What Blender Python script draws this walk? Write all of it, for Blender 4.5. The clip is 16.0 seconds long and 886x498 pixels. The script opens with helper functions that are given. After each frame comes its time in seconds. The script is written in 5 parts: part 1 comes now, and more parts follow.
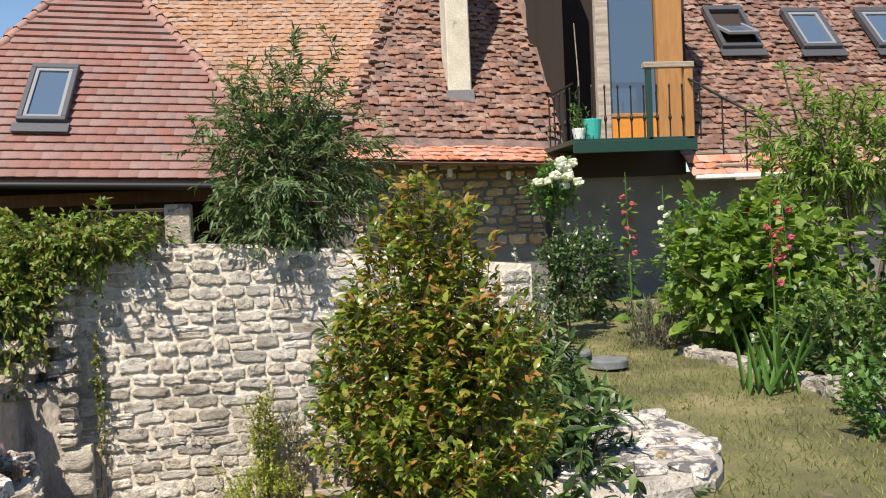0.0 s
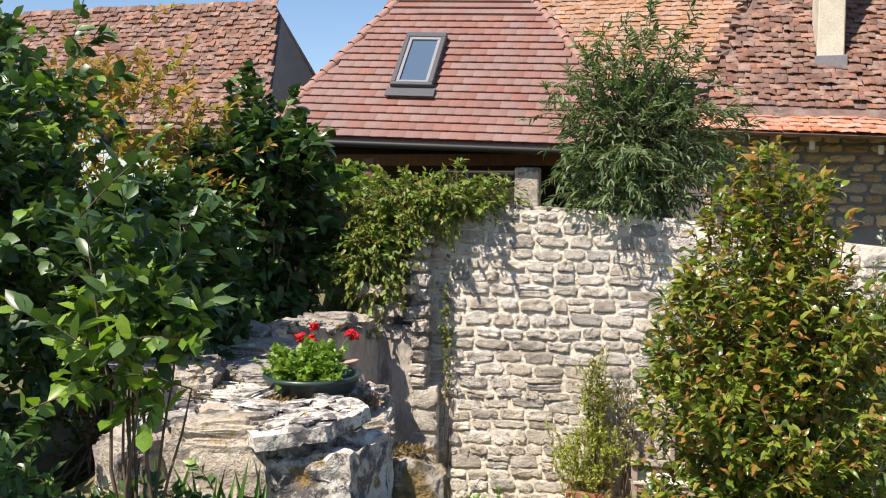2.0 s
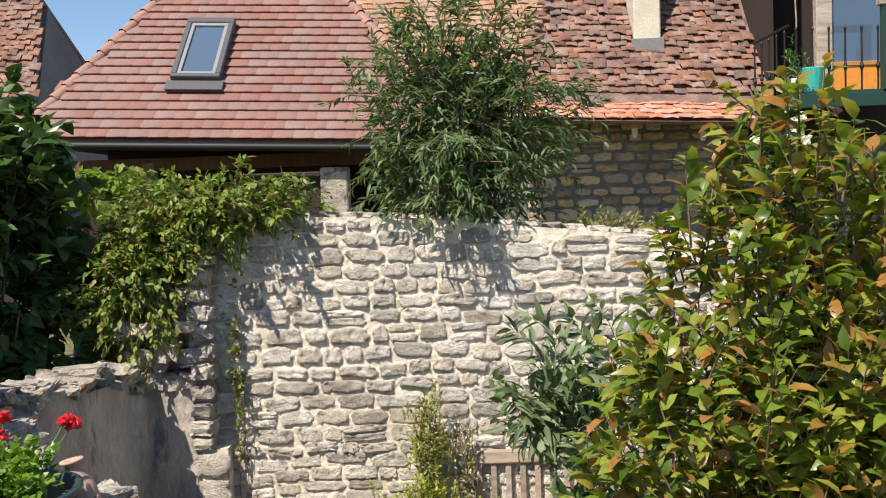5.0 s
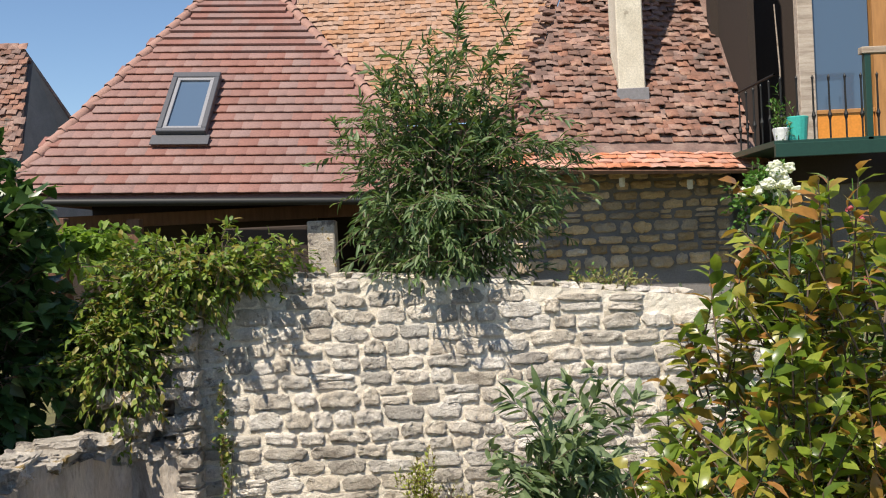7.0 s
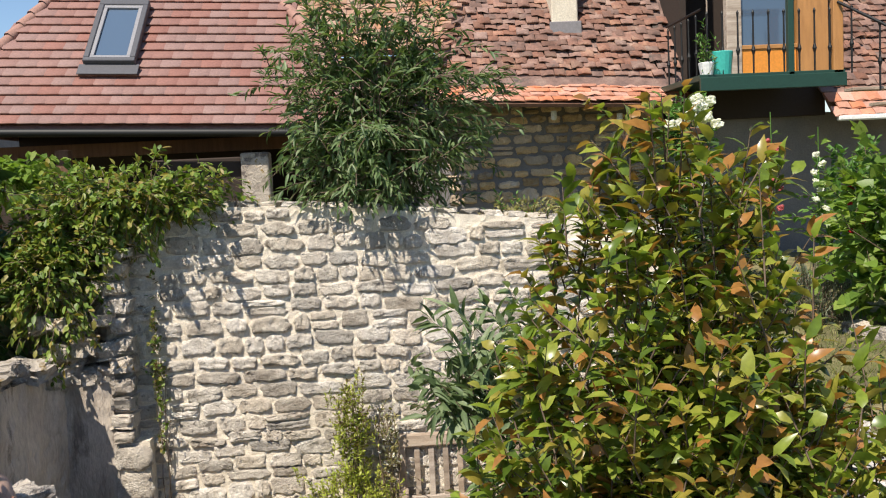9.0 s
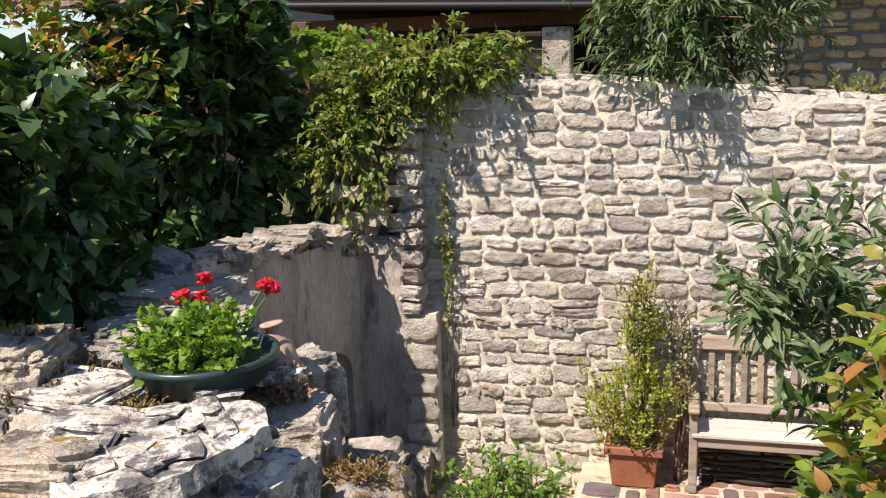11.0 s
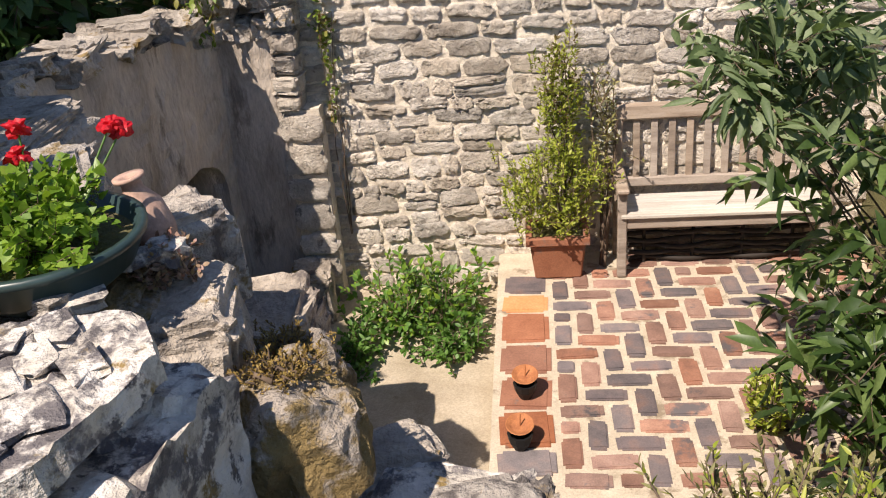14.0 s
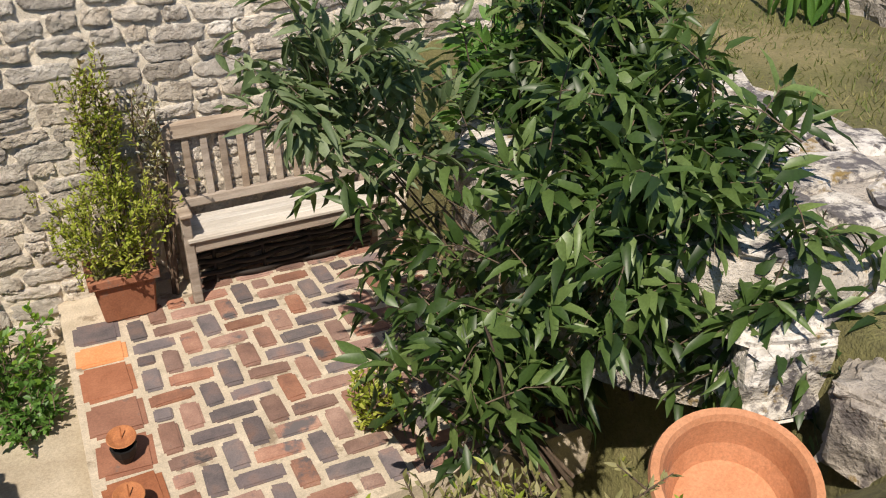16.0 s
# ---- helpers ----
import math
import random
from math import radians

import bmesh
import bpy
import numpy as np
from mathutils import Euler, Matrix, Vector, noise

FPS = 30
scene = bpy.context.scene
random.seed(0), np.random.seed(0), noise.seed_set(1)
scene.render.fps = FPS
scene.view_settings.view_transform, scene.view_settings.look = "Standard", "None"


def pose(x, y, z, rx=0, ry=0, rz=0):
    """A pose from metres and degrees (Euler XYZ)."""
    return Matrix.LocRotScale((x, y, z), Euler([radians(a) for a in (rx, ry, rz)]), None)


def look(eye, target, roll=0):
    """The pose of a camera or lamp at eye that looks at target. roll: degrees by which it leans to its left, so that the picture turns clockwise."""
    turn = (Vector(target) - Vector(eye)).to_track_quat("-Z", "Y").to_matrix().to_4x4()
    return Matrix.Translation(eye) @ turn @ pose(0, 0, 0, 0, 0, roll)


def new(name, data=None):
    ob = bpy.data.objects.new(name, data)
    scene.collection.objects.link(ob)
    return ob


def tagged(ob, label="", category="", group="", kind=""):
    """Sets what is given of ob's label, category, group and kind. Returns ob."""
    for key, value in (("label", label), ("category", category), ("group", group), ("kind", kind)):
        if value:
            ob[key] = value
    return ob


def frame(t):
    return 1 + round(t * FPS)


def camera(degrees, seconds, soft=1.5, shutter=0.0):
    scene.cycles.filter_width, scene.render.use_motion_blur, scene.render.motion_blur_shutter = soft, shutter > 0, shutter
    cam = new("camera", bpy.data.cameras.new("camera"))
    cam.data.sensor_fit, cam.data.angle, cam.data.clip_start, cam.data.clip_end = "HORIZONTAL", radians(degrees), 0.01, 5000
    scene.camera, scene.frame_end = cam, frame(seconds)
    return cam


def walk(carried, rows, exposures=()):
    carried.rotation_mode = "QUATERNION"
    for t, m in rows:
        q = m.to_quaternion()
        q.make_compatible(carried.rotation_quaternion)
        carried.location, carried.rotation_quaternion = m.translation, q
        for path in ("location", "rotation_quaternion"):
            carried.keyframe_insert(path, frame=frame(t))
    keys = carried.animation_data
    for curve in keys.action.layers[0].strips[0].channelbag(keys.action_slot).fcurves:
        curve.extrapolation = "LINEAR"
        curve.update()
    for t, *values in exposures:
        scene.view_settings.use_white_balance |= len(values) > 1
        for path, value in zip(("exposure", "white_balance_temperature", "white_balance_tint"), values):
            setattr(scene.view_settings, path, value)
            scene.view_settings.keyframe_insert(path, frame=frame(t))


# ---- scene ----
cam = camera(51.4, 16.0, soft=1.1)
PATH = [
    (0, (0.332, -6.651, 2.856), (0.64, -4.676, 2.801), -2.5),
    (0.5, (0.402, -6.95, 2.89), (0.46, -4.952, 2.832), -2.2),
    (1, (0.382, -6.902, 2.882), (0.246, -4.907, 2.818), -1.3),
    (1.5, (0.377, -6.828, 2.858), (0.079, -4.852, 2.784), -0.5),
    (2, (0.345, -6.705, 2.851), (-0.08, -4.754, 2.739), 0.4),
    (2.5, (0.265, -6.441, 2.822), (-0.269, -4.522, 2.641), 1.4),
    (3, (0.244, -6.16, 2.828), (-0.406, -4.287, 2.565), 1.1),
    (3.5, (0.248, -5.889, 2.867), (-0.469, -4.041, 2.599), 0.3),
    (4, (0.186, -5.492, 2.878), (-0.397, -3.593, 2.646), 0.4),
    (4.5, (0.209, -5.152, 2.87), (-0.106, -3.186, 2.689), -0.2),
    (5, (0.201, -5.03, 2.862), (0.172, -3.033, 2.749), -2.0),
    (5.2, (0.239, -4.964, 2.861), (0.262, -2.966, 2.778), -2.1),
    (7.3, (0.17, -4.921, 2.976), (0.174, -2.921, 2.979), -2.8),
    (7.5, (0.191, -4.937, 2.972), (0.249, -2.938, 2.987), -3.0),
    (8, (0.215, -5.025, 2.972), (0.413, -3.035, 2.972), -3.1),
    (8.5, (0.283, -5.279, 2.973), (0.508, -3.293, 2.901), -3.1),
    (9, (0.261, -5.113, 2.922), (0.387, -3.124, 2.758), -2.7),
    (9.5, (0.176, -4.823, 2.913), (0.144, -2.838, 2.665), -1.8),
    (10, (0.22, -4.761, 2.893), (-0.001, -2.795, 2.602), -0.5),
    (10.2, (0.218, -4.746, 2.883), (-0.08, -2.791, 2.585), -0.7),
    (12.3, (0.217, -4.586, 2.811), (-0.37, -2.796, 2.138), -3.3),
    (12.5, (0.21, -4.601, 2.851), (-0.349, -2.819, 2.134), -3.8),
    (13, (0.102, -4.424, 2.882), (-0.381, -2.647, 2.103), -4.4),
    (13.5, (-0.081, -4.071, 2.841), (-0.449, -2.284, 2.022), -4.4),
    (14, (-0.208, -3.782, 2.798), (-0.411, -2.007, 1.899), -4.9),
    (14.5, (-0.28, -3.556, 2.78), (-0.26, -1.816, 1.794), -5.5),
    (15, (-0.281, -3.359, 2.693), (0.037, -1.645, 1.712), -4.0),
    (15.5, (-0.279, -3.424, 2.77), (0.332, -1.783, 1.804), -1.6),
    (16, (-0.293, -3.534, 2.895), (0.432, -1.942, 1.924), -1.2),
]
walk(cam, [(t, look(eye, target, roll)) for t, eye, target, roll in PATH], exposures=((0, 0.5, 6500, 10), (1.5, 0.58, 6500, 11), (3, 0.68, 6550, 14), (5, 0.54, 6500, 10), (7.5, 0.44, 6500, 10), (10, 0.54, 6550, 12), (13, 0.58, 6750, 17), (14, 0.44, 6750, 17), (16, 0.15, 6650, 12)))

# ---- light ----
SUN_TO = Vector((-0.42, -0.62, 1.08)).normalized()
world = bpy.data.worlds.new("sky")
scene.world = world
world.use_nodes = True
wn = world.node_tree
sky = wn.nodes.new("ShaderNodeTexSky")
sky.sky_type = "NISHITA"
sky.sun_disc = False
sky.sun_elevation = math.asin(SUN_TO.z)
sky.sun_rotation = math.atan2(SUN_TO.x, SUN_TO.y)
sky.air_density, sky.dust_density, sky.ozone_density = 1.0, 0.2, 4.0
wn.links.new(sky.outputs[0], wn.nodes["Background"].inputs[0])
wn.nodes["Background"].inputs[1].default_value = 0.10
sun_data = bpy.data.lights.new("sun", "SUN")
sun_data.energy, sun_data.angle, sun_data.color = 5.0, radians(0.55), (1.0, 0.92, 0.79)
sun = new("sun", sun_data)
sun.matrix_world = look(SUN_TO * 60, (0, 0, 0))


# ---- materials ----
def nodes_of(name):
    m = bpy.data.materials.new(name)
    m.use_nodes = True
    return m, m.node_tree.nodes, m.node_tree.links, m.node_tree.nodes["Principled BSDF"]


def noise_node(n, l, vec, scale, detail=5.0, rough=0.6):
    t = n.new("ShaderNodeTexNoise")
    t.inputs["Scale"].default_value, t.inputs["Detail"].default_value, t.inputs["Roughness"].default_value = scale, detail, rough
    l.new(vec, t.inputs["Vector"])
    return t.outputs["Fac"]


def ramp_node(n, l, fac, stops):
    r = n.new("ShaderNodeValToRGB")
    while len(r.color_ramp.elements) < len(stops):
        r.color_ramp.elements.new(0.5)
    for e, (p, c) in zip(r.color_ramp.elements, stops):
        e.position, e.color = p, (*c, 1)
    l.new(fac, r.inputs[0])
    return r.outputs[0]


def mix_node(n, l, fac, a, b, mode="MIX"):
    x = n.new("ShaderNodeMix")
    x.data_type, x.blend_type = "RGBA", mode
    for sock, val in ((x.inputs[0], fac), (x.inputs[6], a), (x.inputs[7], b)):
        if isinstance(val, (int, float)):
            sock.default_value = val
        elif isinstance(val, tuple):
            sock.default_value = (*val, 1)
        else:
            l.new(val, sock)
    return x.outputs[2]


def surf(name, stops, scale=5.0, fine=70.0, rough=0.88, bump=0.5, depth=0.01, rnd="", vary=0.35, metal=0.0, patch=None, stretch=(1, 1, 1)):
    """stops: colours over the coarse noise; patch: (colour, scale, threshold) of stains; rnd: object or island"""
    m, n, l, p = nodes_of(name)
    g = n.new("ShaderNodeNewGeometry")
    mp = n.new("ShaderNodeMapping")
    mp.inputs["Scale"].default_value = stretch
    l.new(g.outputs["Position"], mp.inputs["Vector"])
    vec = mp.outputs[0]
    big = noise_node(n, l, vec, scale, 6)
    small = noise_node(n, l, vec, fine, 4, 0.7)
    k = len(stops)
    col = ramp_node(n, l, big, [(0.3 + 0.42 * i / max(1, k - 1), c) for i, c in enumerate(stops)])
    col = mix_node(n, l, 0.5, col, ramp_node(n, l, small, [(0.3, (0.35, 0.35, 0.35)), (0.7, (1.0, 1.0, 1.0))]), "MULTIPLY")
    col = mix_node(n, l, 1.0, col, (1.25, 1.25, 1.25), "MULTIPLY")
    if patch:
        for pc, ps, th in patch:
            f = noise_node(n, l, vec, ps, 7, 0.68)
            f = ramp_node(n, l, f, [(th, (0, 0, 0)), (th + 0.07, (1, 1, 1))])
            col = mix_node(n, l, f, col, pc)
    if rnd:
        if rnd == "object":
            o = n.new("ShaderNodeObjectInfo").outputs["Random"]
        else:
            o = g.outputs["Random Per Island"]
        h = n.new("ShaderNodeHueSaturation")
        mr = n.new("ShaderNodeMapRange")
        mr.inputs[3].default_value, mr.inputs[4].default_value = 1 - vary, 1 + vary
        l.new(o, mr.inputs[0])
        l.new(mr.outputs[0], h.inputs["Value"])
        w = n.new("ShaderNodeTexWhiteNoise")
        w.noise_dimensions = "1D"
        l.new(o, w.inputs["W"])
        m2 = n.new("ShaderNodeMapRange")
        m2.inputs[3].default_value, m2.inputs[4].default_value = 0.8, 1.2
        l.new(w.outputs["Value"], m2.inputs[0])
        l.new(m2.outputs[0], h.inputs["Saturation"])
        l.new(col, h.inputs["Color"])
        col = h.outputs[0]
    l.new(col, p.inputs["Base Color"])
    p.inputs["Roughness"].default_value, p.inputs["Metallic"].default_value = rough, metal
    if bump:
        b = n.new("ShaderNodeBump")
        b.inputs["Strength"].default_value, b.inputs["Distance"].default_value = bump, depth
        add = n.new("ShaderNodeMath")
        add.operation = "ADD"
        l.new(big, add.inputs[0])
        l.new(small, add.inputs[1])
        l.new(add.outputs[0], b.inputs["Height"])
        l.new(b.outputs[0], p.inputs["Normal"])
    return m


def leafy(name, stops, rough=0.42, through_light=0.32, spec=0.5):
    m, n, l, p = nodes_of(name)
    g = n.new("ShaderNodeNewGeometry")
    k = len(stops)
    col = ramp_node(n, l, g.outputs["Random Per Island"], [(i / max(1, k - 1), c) for i, c in enumerate(stops)])
    f = noise_node(n, l, g.outputs["Position"], 90, 2)
    col = mix_node(n, l, 0.45, col, ramp_node(n, l, f, [(0.3, (0.55, 0.55, 0.5)), (0.7, (1.2, 1.2, 1.1))]), "MULTIPLY")
    l.new(col, p.inputs["Base Color"])
    p.inputs["Roughness"].default_value = rough
    p.inputs["Specular IOR Level"].default_value = spec
    t = n.new("ShaderNodeBsdfTranslucent")
    l.new(mix_node(n, l, 1.0, col, (1.3, 1.35, 0.7), "MULTIPLY"), t.inputs["Color"])
    s = n.new("ShaderNodeMixShader")
    s.inputs[0].default_value = through_light
    l.new(p.outputs[0], s.inputs[1])
    l.new(t.outputs[0], s.inputs[2])
    l.new(s.outputs[0], n["Material Output"].inputs["Surface"])
    return m


def plain(name, col, rough=0.5, metal=0.0):
    m, n, l, p = nodes_of(name)
    g = n.new("ShaderNodeNewGeometry")
    f = noise_node(n, l, g.outputs["Position"], 35, 5)
    c = mix_node(n, l, 0.4, tuple(col), ramp_node(n, l, f, [(0.3, tuple(v * 0.6 for v in col)), (0.7, tuple(min(1, v * 1.25) for v in col))]))
    l.new(c, p.inputs["Base Color"])
    p.inputs["Roughness"].default_value, p.inputs["Metallic"].default_value = rough, metal
    return m


M = {}
M["limestone"] = surf("limestone", [(0.40, 0.345, 0.285), (0.58, 0.515, 0.435), (0.75, 0.685, 0.595)], 7, 60, bump=1.0, depth=0.022, rnd="object", vary=0.28, patch=[((0.27, 0.235, 0.195), 9, 0.57), ((0.80, 0.735, 0.63), 13, 0.59), ((0.30, 0.26, 0.21), 30, 0.66)])
M["limestone_joined"] = surf("limestone_joined", [(0.40, 0.345, 0.285), (0.58, 0.515, 0.435), (0.75, 0.685, 0.595)], 7, 60, bump=1.0, depth=0.022, rnd="island", vary=0.28, patch=[((0.27, 0.235, 0.195), 9, 0.57), ((0.80, 0.735, 0.63), 13, 0.59), ((0.30, 0.26, 0.21), 30, 0.66)])
M["mortar"] = surf("mortar", [(0.70, 0.615, 0.49), (0.86, 0.775, 0.645)], 9, 120, rough=0.95, bump=0.9, depth=0.012, patch=[((0.48, 0.41, 0.31), 5, 0.60)])
M["rock"] = surf("grey_rock", [(0.26, 0.225, 0.19), (0.42, 0.37, 0.315), (0.60, 0.54, 0.47)], 5, 30, bump=0.9, depth=0.04, rnd="object", vary=0.15, patch=[((0.68, 0.63, 0.56), 8, 0.60), ((0.14, 0.12, 0.11), 4, 0.55), ((0.28, 0.19, 0.07), 5, 0.575)])
M["white_rock"] = surf("white_flaky_rock", [(0.35, 0.315, 0.27), (0.52, 0.475, 0.415), (0.69, 0.64, 0.575)], 6, 22, bump=1.0, depth=0.022, patch=[((0.67, 0.625, 0.57), 5, 0.50), ((0.135, 0.122, 0.125), 4.6, 0.485), ((0.105, 0.095, 0.096), 13, 0.545), ((0.68, 0.635, 0.58), 11, 0.57), ((0.24, 0.165, 0.06), 7, 0.60)])
M["mossy_rock"] = surf("mossy_rock", [(0.34, 0.28, 0.22), (0.54, 0.46, 0.38)], 6, 45, bump=1.0, depth=0.05, rnd="object", patch=[((0.30, 0.20, 0.055), 4.5, 0.46), ((0.19, 0.13, 0.035), 14, 0.55), ((0.40, 0.29, 0.10), 26, 0.60)])
M["paving_mortar"] = surf("sandy_paving_mortar", [(0.46, 0.385, 0.285), (0.64, 0.55, 0.43)], 6, 110, rough=0.95, bump=0.8, depth=0.008, patch=[((0.30, 0.235, 0.165), 4, 0.56), ((0.70, 0.61, 0.48), 11, 0.6)])
M["earth"] = surf("earth_and_grass", [(0.10, 0.085, 0.045), (0.17, 0.16, 0.06), (0.30, 0.25, 0.12)], 1.3, 45, rough=0.95, bump=1.0, depth=0.03, patch=[((0.33, 0.27, 0.14), 0.9, 0.58)])
M["sand"] = surf("sandy_slab", [(0.33, 0.27, 0.19), (0.50, 0.43, 0.33)], 4, 80, bump=0.6, depth=0.008, patch=[((0.20, 0.16, 0.10), 3, 0.60)])
M["render"] = surf("old_render", [(0.26, 0.215, 0.17), (0.46, 0.395, 0.33), (0.58, 0.51, 0.43)], 3.5, 40, bump=0.7, depth=0.02, patch=[((0.20, 0.165, 0.135), 3, 0.58), ((0.50, 0.44, 0.37), 4, 0.62)], stretch=(1, 1, 0.35))
M["brick"] = surf("paving_brick", [(0.19, 0.108, 0.082), (0.30, 0.165, 0.122), (0.41, 0.25, 0.185)], 5, 110, bump=0.7, depth=0.006, rnd="object", vary=0.32, patch=[((0.125, 0.108, 0.11), 3.0, 0.56), ((0.19, 0.15, 0.145), 11, 0.62)])
M["brick_dark"] = surf("dark_paving_brick", [(0.10, 0.09, 0.095), (0.17, 0.14, 0.14), (0.26, 0.17, 0.14)], 6, 110, bump=0.7, depth=0.006, rnd="object", vary=0.3)
M["terracotta"] = surf("terracotta", [(0.24, 0.105, 0.065), (0.35, 0.165, 0.105)], 6, 90, bump=0.4, depth=0.005, rnd="object", vary=0.15, patch=[((0.20, 0.135, 0.11), 7, 0.60)])
M["bright_tile"] = surf("orange_floor_tile", [(0.62, 0.24, 0.09), (0.72, 0.33, 0.15)], 6, 90, bump=0.4, depth=0.005)
M["purple_tile"] = surf("purple_brown_roof_tile", [(0.20, 0.105, 0.09), (0.245, 0.135, 0.115)], 1.5, 30, rough=0.8, bump=0.4, depth=0.01, rnd="island", vary=0.05)
M["purple_tile_piece"] = surf("purple_brown_tile_piece", [(0.20, 0.105, 0.09), (0.245, 0.135, 0.115)], 1.5, 30, rough=0.8, bump=0.4, depth=0.01, rnd="object", vary=0.05)
M["orange_tile"] = surf("orange_roof_tile", [(0.29, 0.165, 0.105), (0.37, 0.225, 0.15)], 2, 30, rough=0.85, bump=0.5, depth=0.01, rnd="island", vary=0.14)
M["old_tile"] = surf("old_roof_tile", [(0.115, 0.068, 0.055), (0.215, 0.118, 0.09), (0.31, 0.20, 0.15)], 3.5, 30, rough=0.9, bump=0.7, depth=0.02, rnd="island", vary=0.30, patch=[((0.10, 0.08, 0.068), 3, 0.60)])
M["old_tile_piece"] = surf("old_tile_piece", [(0.115, 0.068, 0.055), (0.215, 0.118, 0.09), (0.31, 0.20, 0.15)], 3.5, 30, rough=0.9, bump=0.7, depth=0.02, rnd="object", vary=0.30, patch=[((0.10, 0.08, 0.068), 3, 0.60)])
M["new_tile"] = surf("salmon_roof_tile", [(0.42, 0.18, 0.115), (0.52, 0.26, 0.175)], 4, 40, rough=0.85, bump=0.5, depth=0.01, rnd="island", vary=0.2)
M["hip_tile"] = surf("pink_brown_hip_tile", [(0.27, 0.15, 0.12), (0.35, 0.20, 0.16)], 4, 40, bump=0.5, depth=0.01)
M["bowl_clay"] = surf("orange_bowl_clay", [(0.44, 0.19, 0.09), (0.54, 0.26, 0.14)], 6, 90, bump=0.4, depth=0.005, patch=[((0.34, 0.19, 0.12), 5, 0.62)])
M["ochre_stone"] = surf("ochre_wall_stone", [(0.40, 0.28, 0.16), (0.58, 0.44, 0.28)], 3, 40, bump=0.8, depth=0.02, rnd="object", vary=0.35)
M["stucco"] = surf("chimney_render", [(0.52, 0.46, 0.36), (0.66, 0.60, 0.49)], 3, 40, bump=0.5, depth=0.01, patch=[((0.34, 0.29, 0.22), 4, 0.64)])
M["grey_wall"] = surf("grey_wall", [(0.15, 0.14, 0.13), (0.22, 0.20, 0.19)], 2, 40, bump=0.5, depth=0.01)
M["dark_wood"] = surf("dark_brown_timber", [(0.10, 0.05, 0.03), (0.17, 0.085, 0.05)], 3, 50, bump=0.5, depth=0.005, stretch=(6, 6, 0.6))
M["bench_wood"] = surf("weathered_bench_wood", [(0.22, 0.17, 0.13), (0.36, 0.29, 0.23), (0.46, 0.39, 0.32)], 3, 60, bump=0.6, depth=0.004, stretch=(0.8, 7, 7), rnd="object", vary=0.15)
M["seat_wood"] = surf("bleached_seat_wood", [(0.42, 0.38, 0.33), (0.62, 0.58, 0.52)], 3, 60, bump=0.6, depth=0.004, stretch=(0.8, 9, 9), rnd="object", vary=0.1)
M["gold_wood"] = surf("varnished_orange_wood", [(0.33, 0.155, 0.05), (0.46, 0.225, 0.075)], 3, 50, rough=0.5, bump=0.3, depth=0.004, stretch=(6, 6, 0.8))
M["orange_paint"] = plain("orange_panel", (0.72, 0.27, 0.04), 0.45)
M["green_paint"] = plain("dark_green_paint", (0.015, 0.05, 0.035), 0.4)
M["teal"] = plain("teal_plastic", (0.05, 0.42, 0.36), 0.4)
M["zinc"] = plain("zinc_sheet", (0.27, 0.25, 0.25), 0.5, 0.3)
M["dark_frame"] = plain("dark_grey_frame", (0.085, 0.085, 0.095), 0.45, 0.2)
M["sash"] = plain("grey_sash", (0.24, 0.235, 0.25), 0.45)
M["black_metal"] = plain("black_iron", (0.02, 0.02, 0.02), 0.55, 0.5)
M["rust"] = surf("rusty_iron", [(0.28, 0.10, 0.04), (0.48, 0.19, 0.07)], 20, 150, rough=0.8, bump=0.5, depth=0.003)
M["white_paint"] = plain("white_paint", (0.78, 0.78, 0.76), 0.5)
M["dark_slate"] = surf("dark_slate_disc", [(0.10, 0.11, 0.11), (0.20, 0.21, 0.21)], 8, 60, bump=0.5, depth=0.006)
M["bowl_glaze"] = plain("dark_green_glaze", (0.03, 0.055, 0.055), 0.35)
M["pink_clay"] = surf("pink_clay", [(0.42, 0.27, 0.21), (0.52, 0.36, 0.29)], 8, 80, bump=0.3, depth=0.004)
M["withy"] = plain("black_willow", (0.025, 0.018, 0.014), 0.7)
# Near-black: shade of porch, recess and skylight room painted into the colour.
M["shade"] = plain("painted_shade", (0.035, 0.023, 0.017), 0.9)
M["bark"] = surf("bark", [(0.09, 0.06, 0.04), (0.18, 0.13, 0.09)], 20, 120, bump=0.8, depth=0.005, stretch=(1, 1, 0.3))
gm, gn, gl, gp = nodes_of("window_glass")
gp.inputs["Base Color"].default_value = (0.08, 0.12, 0.18, 1)
gp.inputs["Roughness"].default_value = 0.06
gp.inputs["Specular IOR Level"].default_value = 0.9
M["glass"] = gm
M["photinia"] = leafy("photinia_leaf", [(0.075, 0.125, 0.018), (0.14, 0.21, 0.027), (0.23, 0.30, 0.04), (0.32, 0.34, 0.06), (0.34, 0.27, 0.055)], 0.30, 0.38)
M["photinia_red"] = leafy("photinia_young_leaf", [(0.32, 0.23, 0.05), (0.38, 0.18, 0.05), (0.42, 0.20, 0.07)], 0.33, 0.38)
M["lilac"] = leafy("lilac_leaf", [(0.035, 0.075, 0.02), (0.055, 0.115, 0.03), (0.085, 0.155, 0.05), (0.13, 0.21, 0.07)], 0.36, 0.25)
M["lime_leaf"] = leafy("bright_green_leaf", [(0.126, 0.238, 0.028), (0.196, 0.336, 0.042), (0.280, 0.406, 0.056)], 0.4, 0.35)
M["buddleia"] = leafy("buddleia_leaf", [(0.024, 0.050, 0.013), (0.048, 0.092, 0.022), (0.095, 0.16, 0.042), (0.19, 0.27, 0.09)], 0.42)
M["pale_buddleia"] = leafy("pale_grey_green_leaf", [(0.085, 0.135, 0.055), (0.15, 0.21, 0.095), (0.25, 0.31, 0.17)], 0.55)
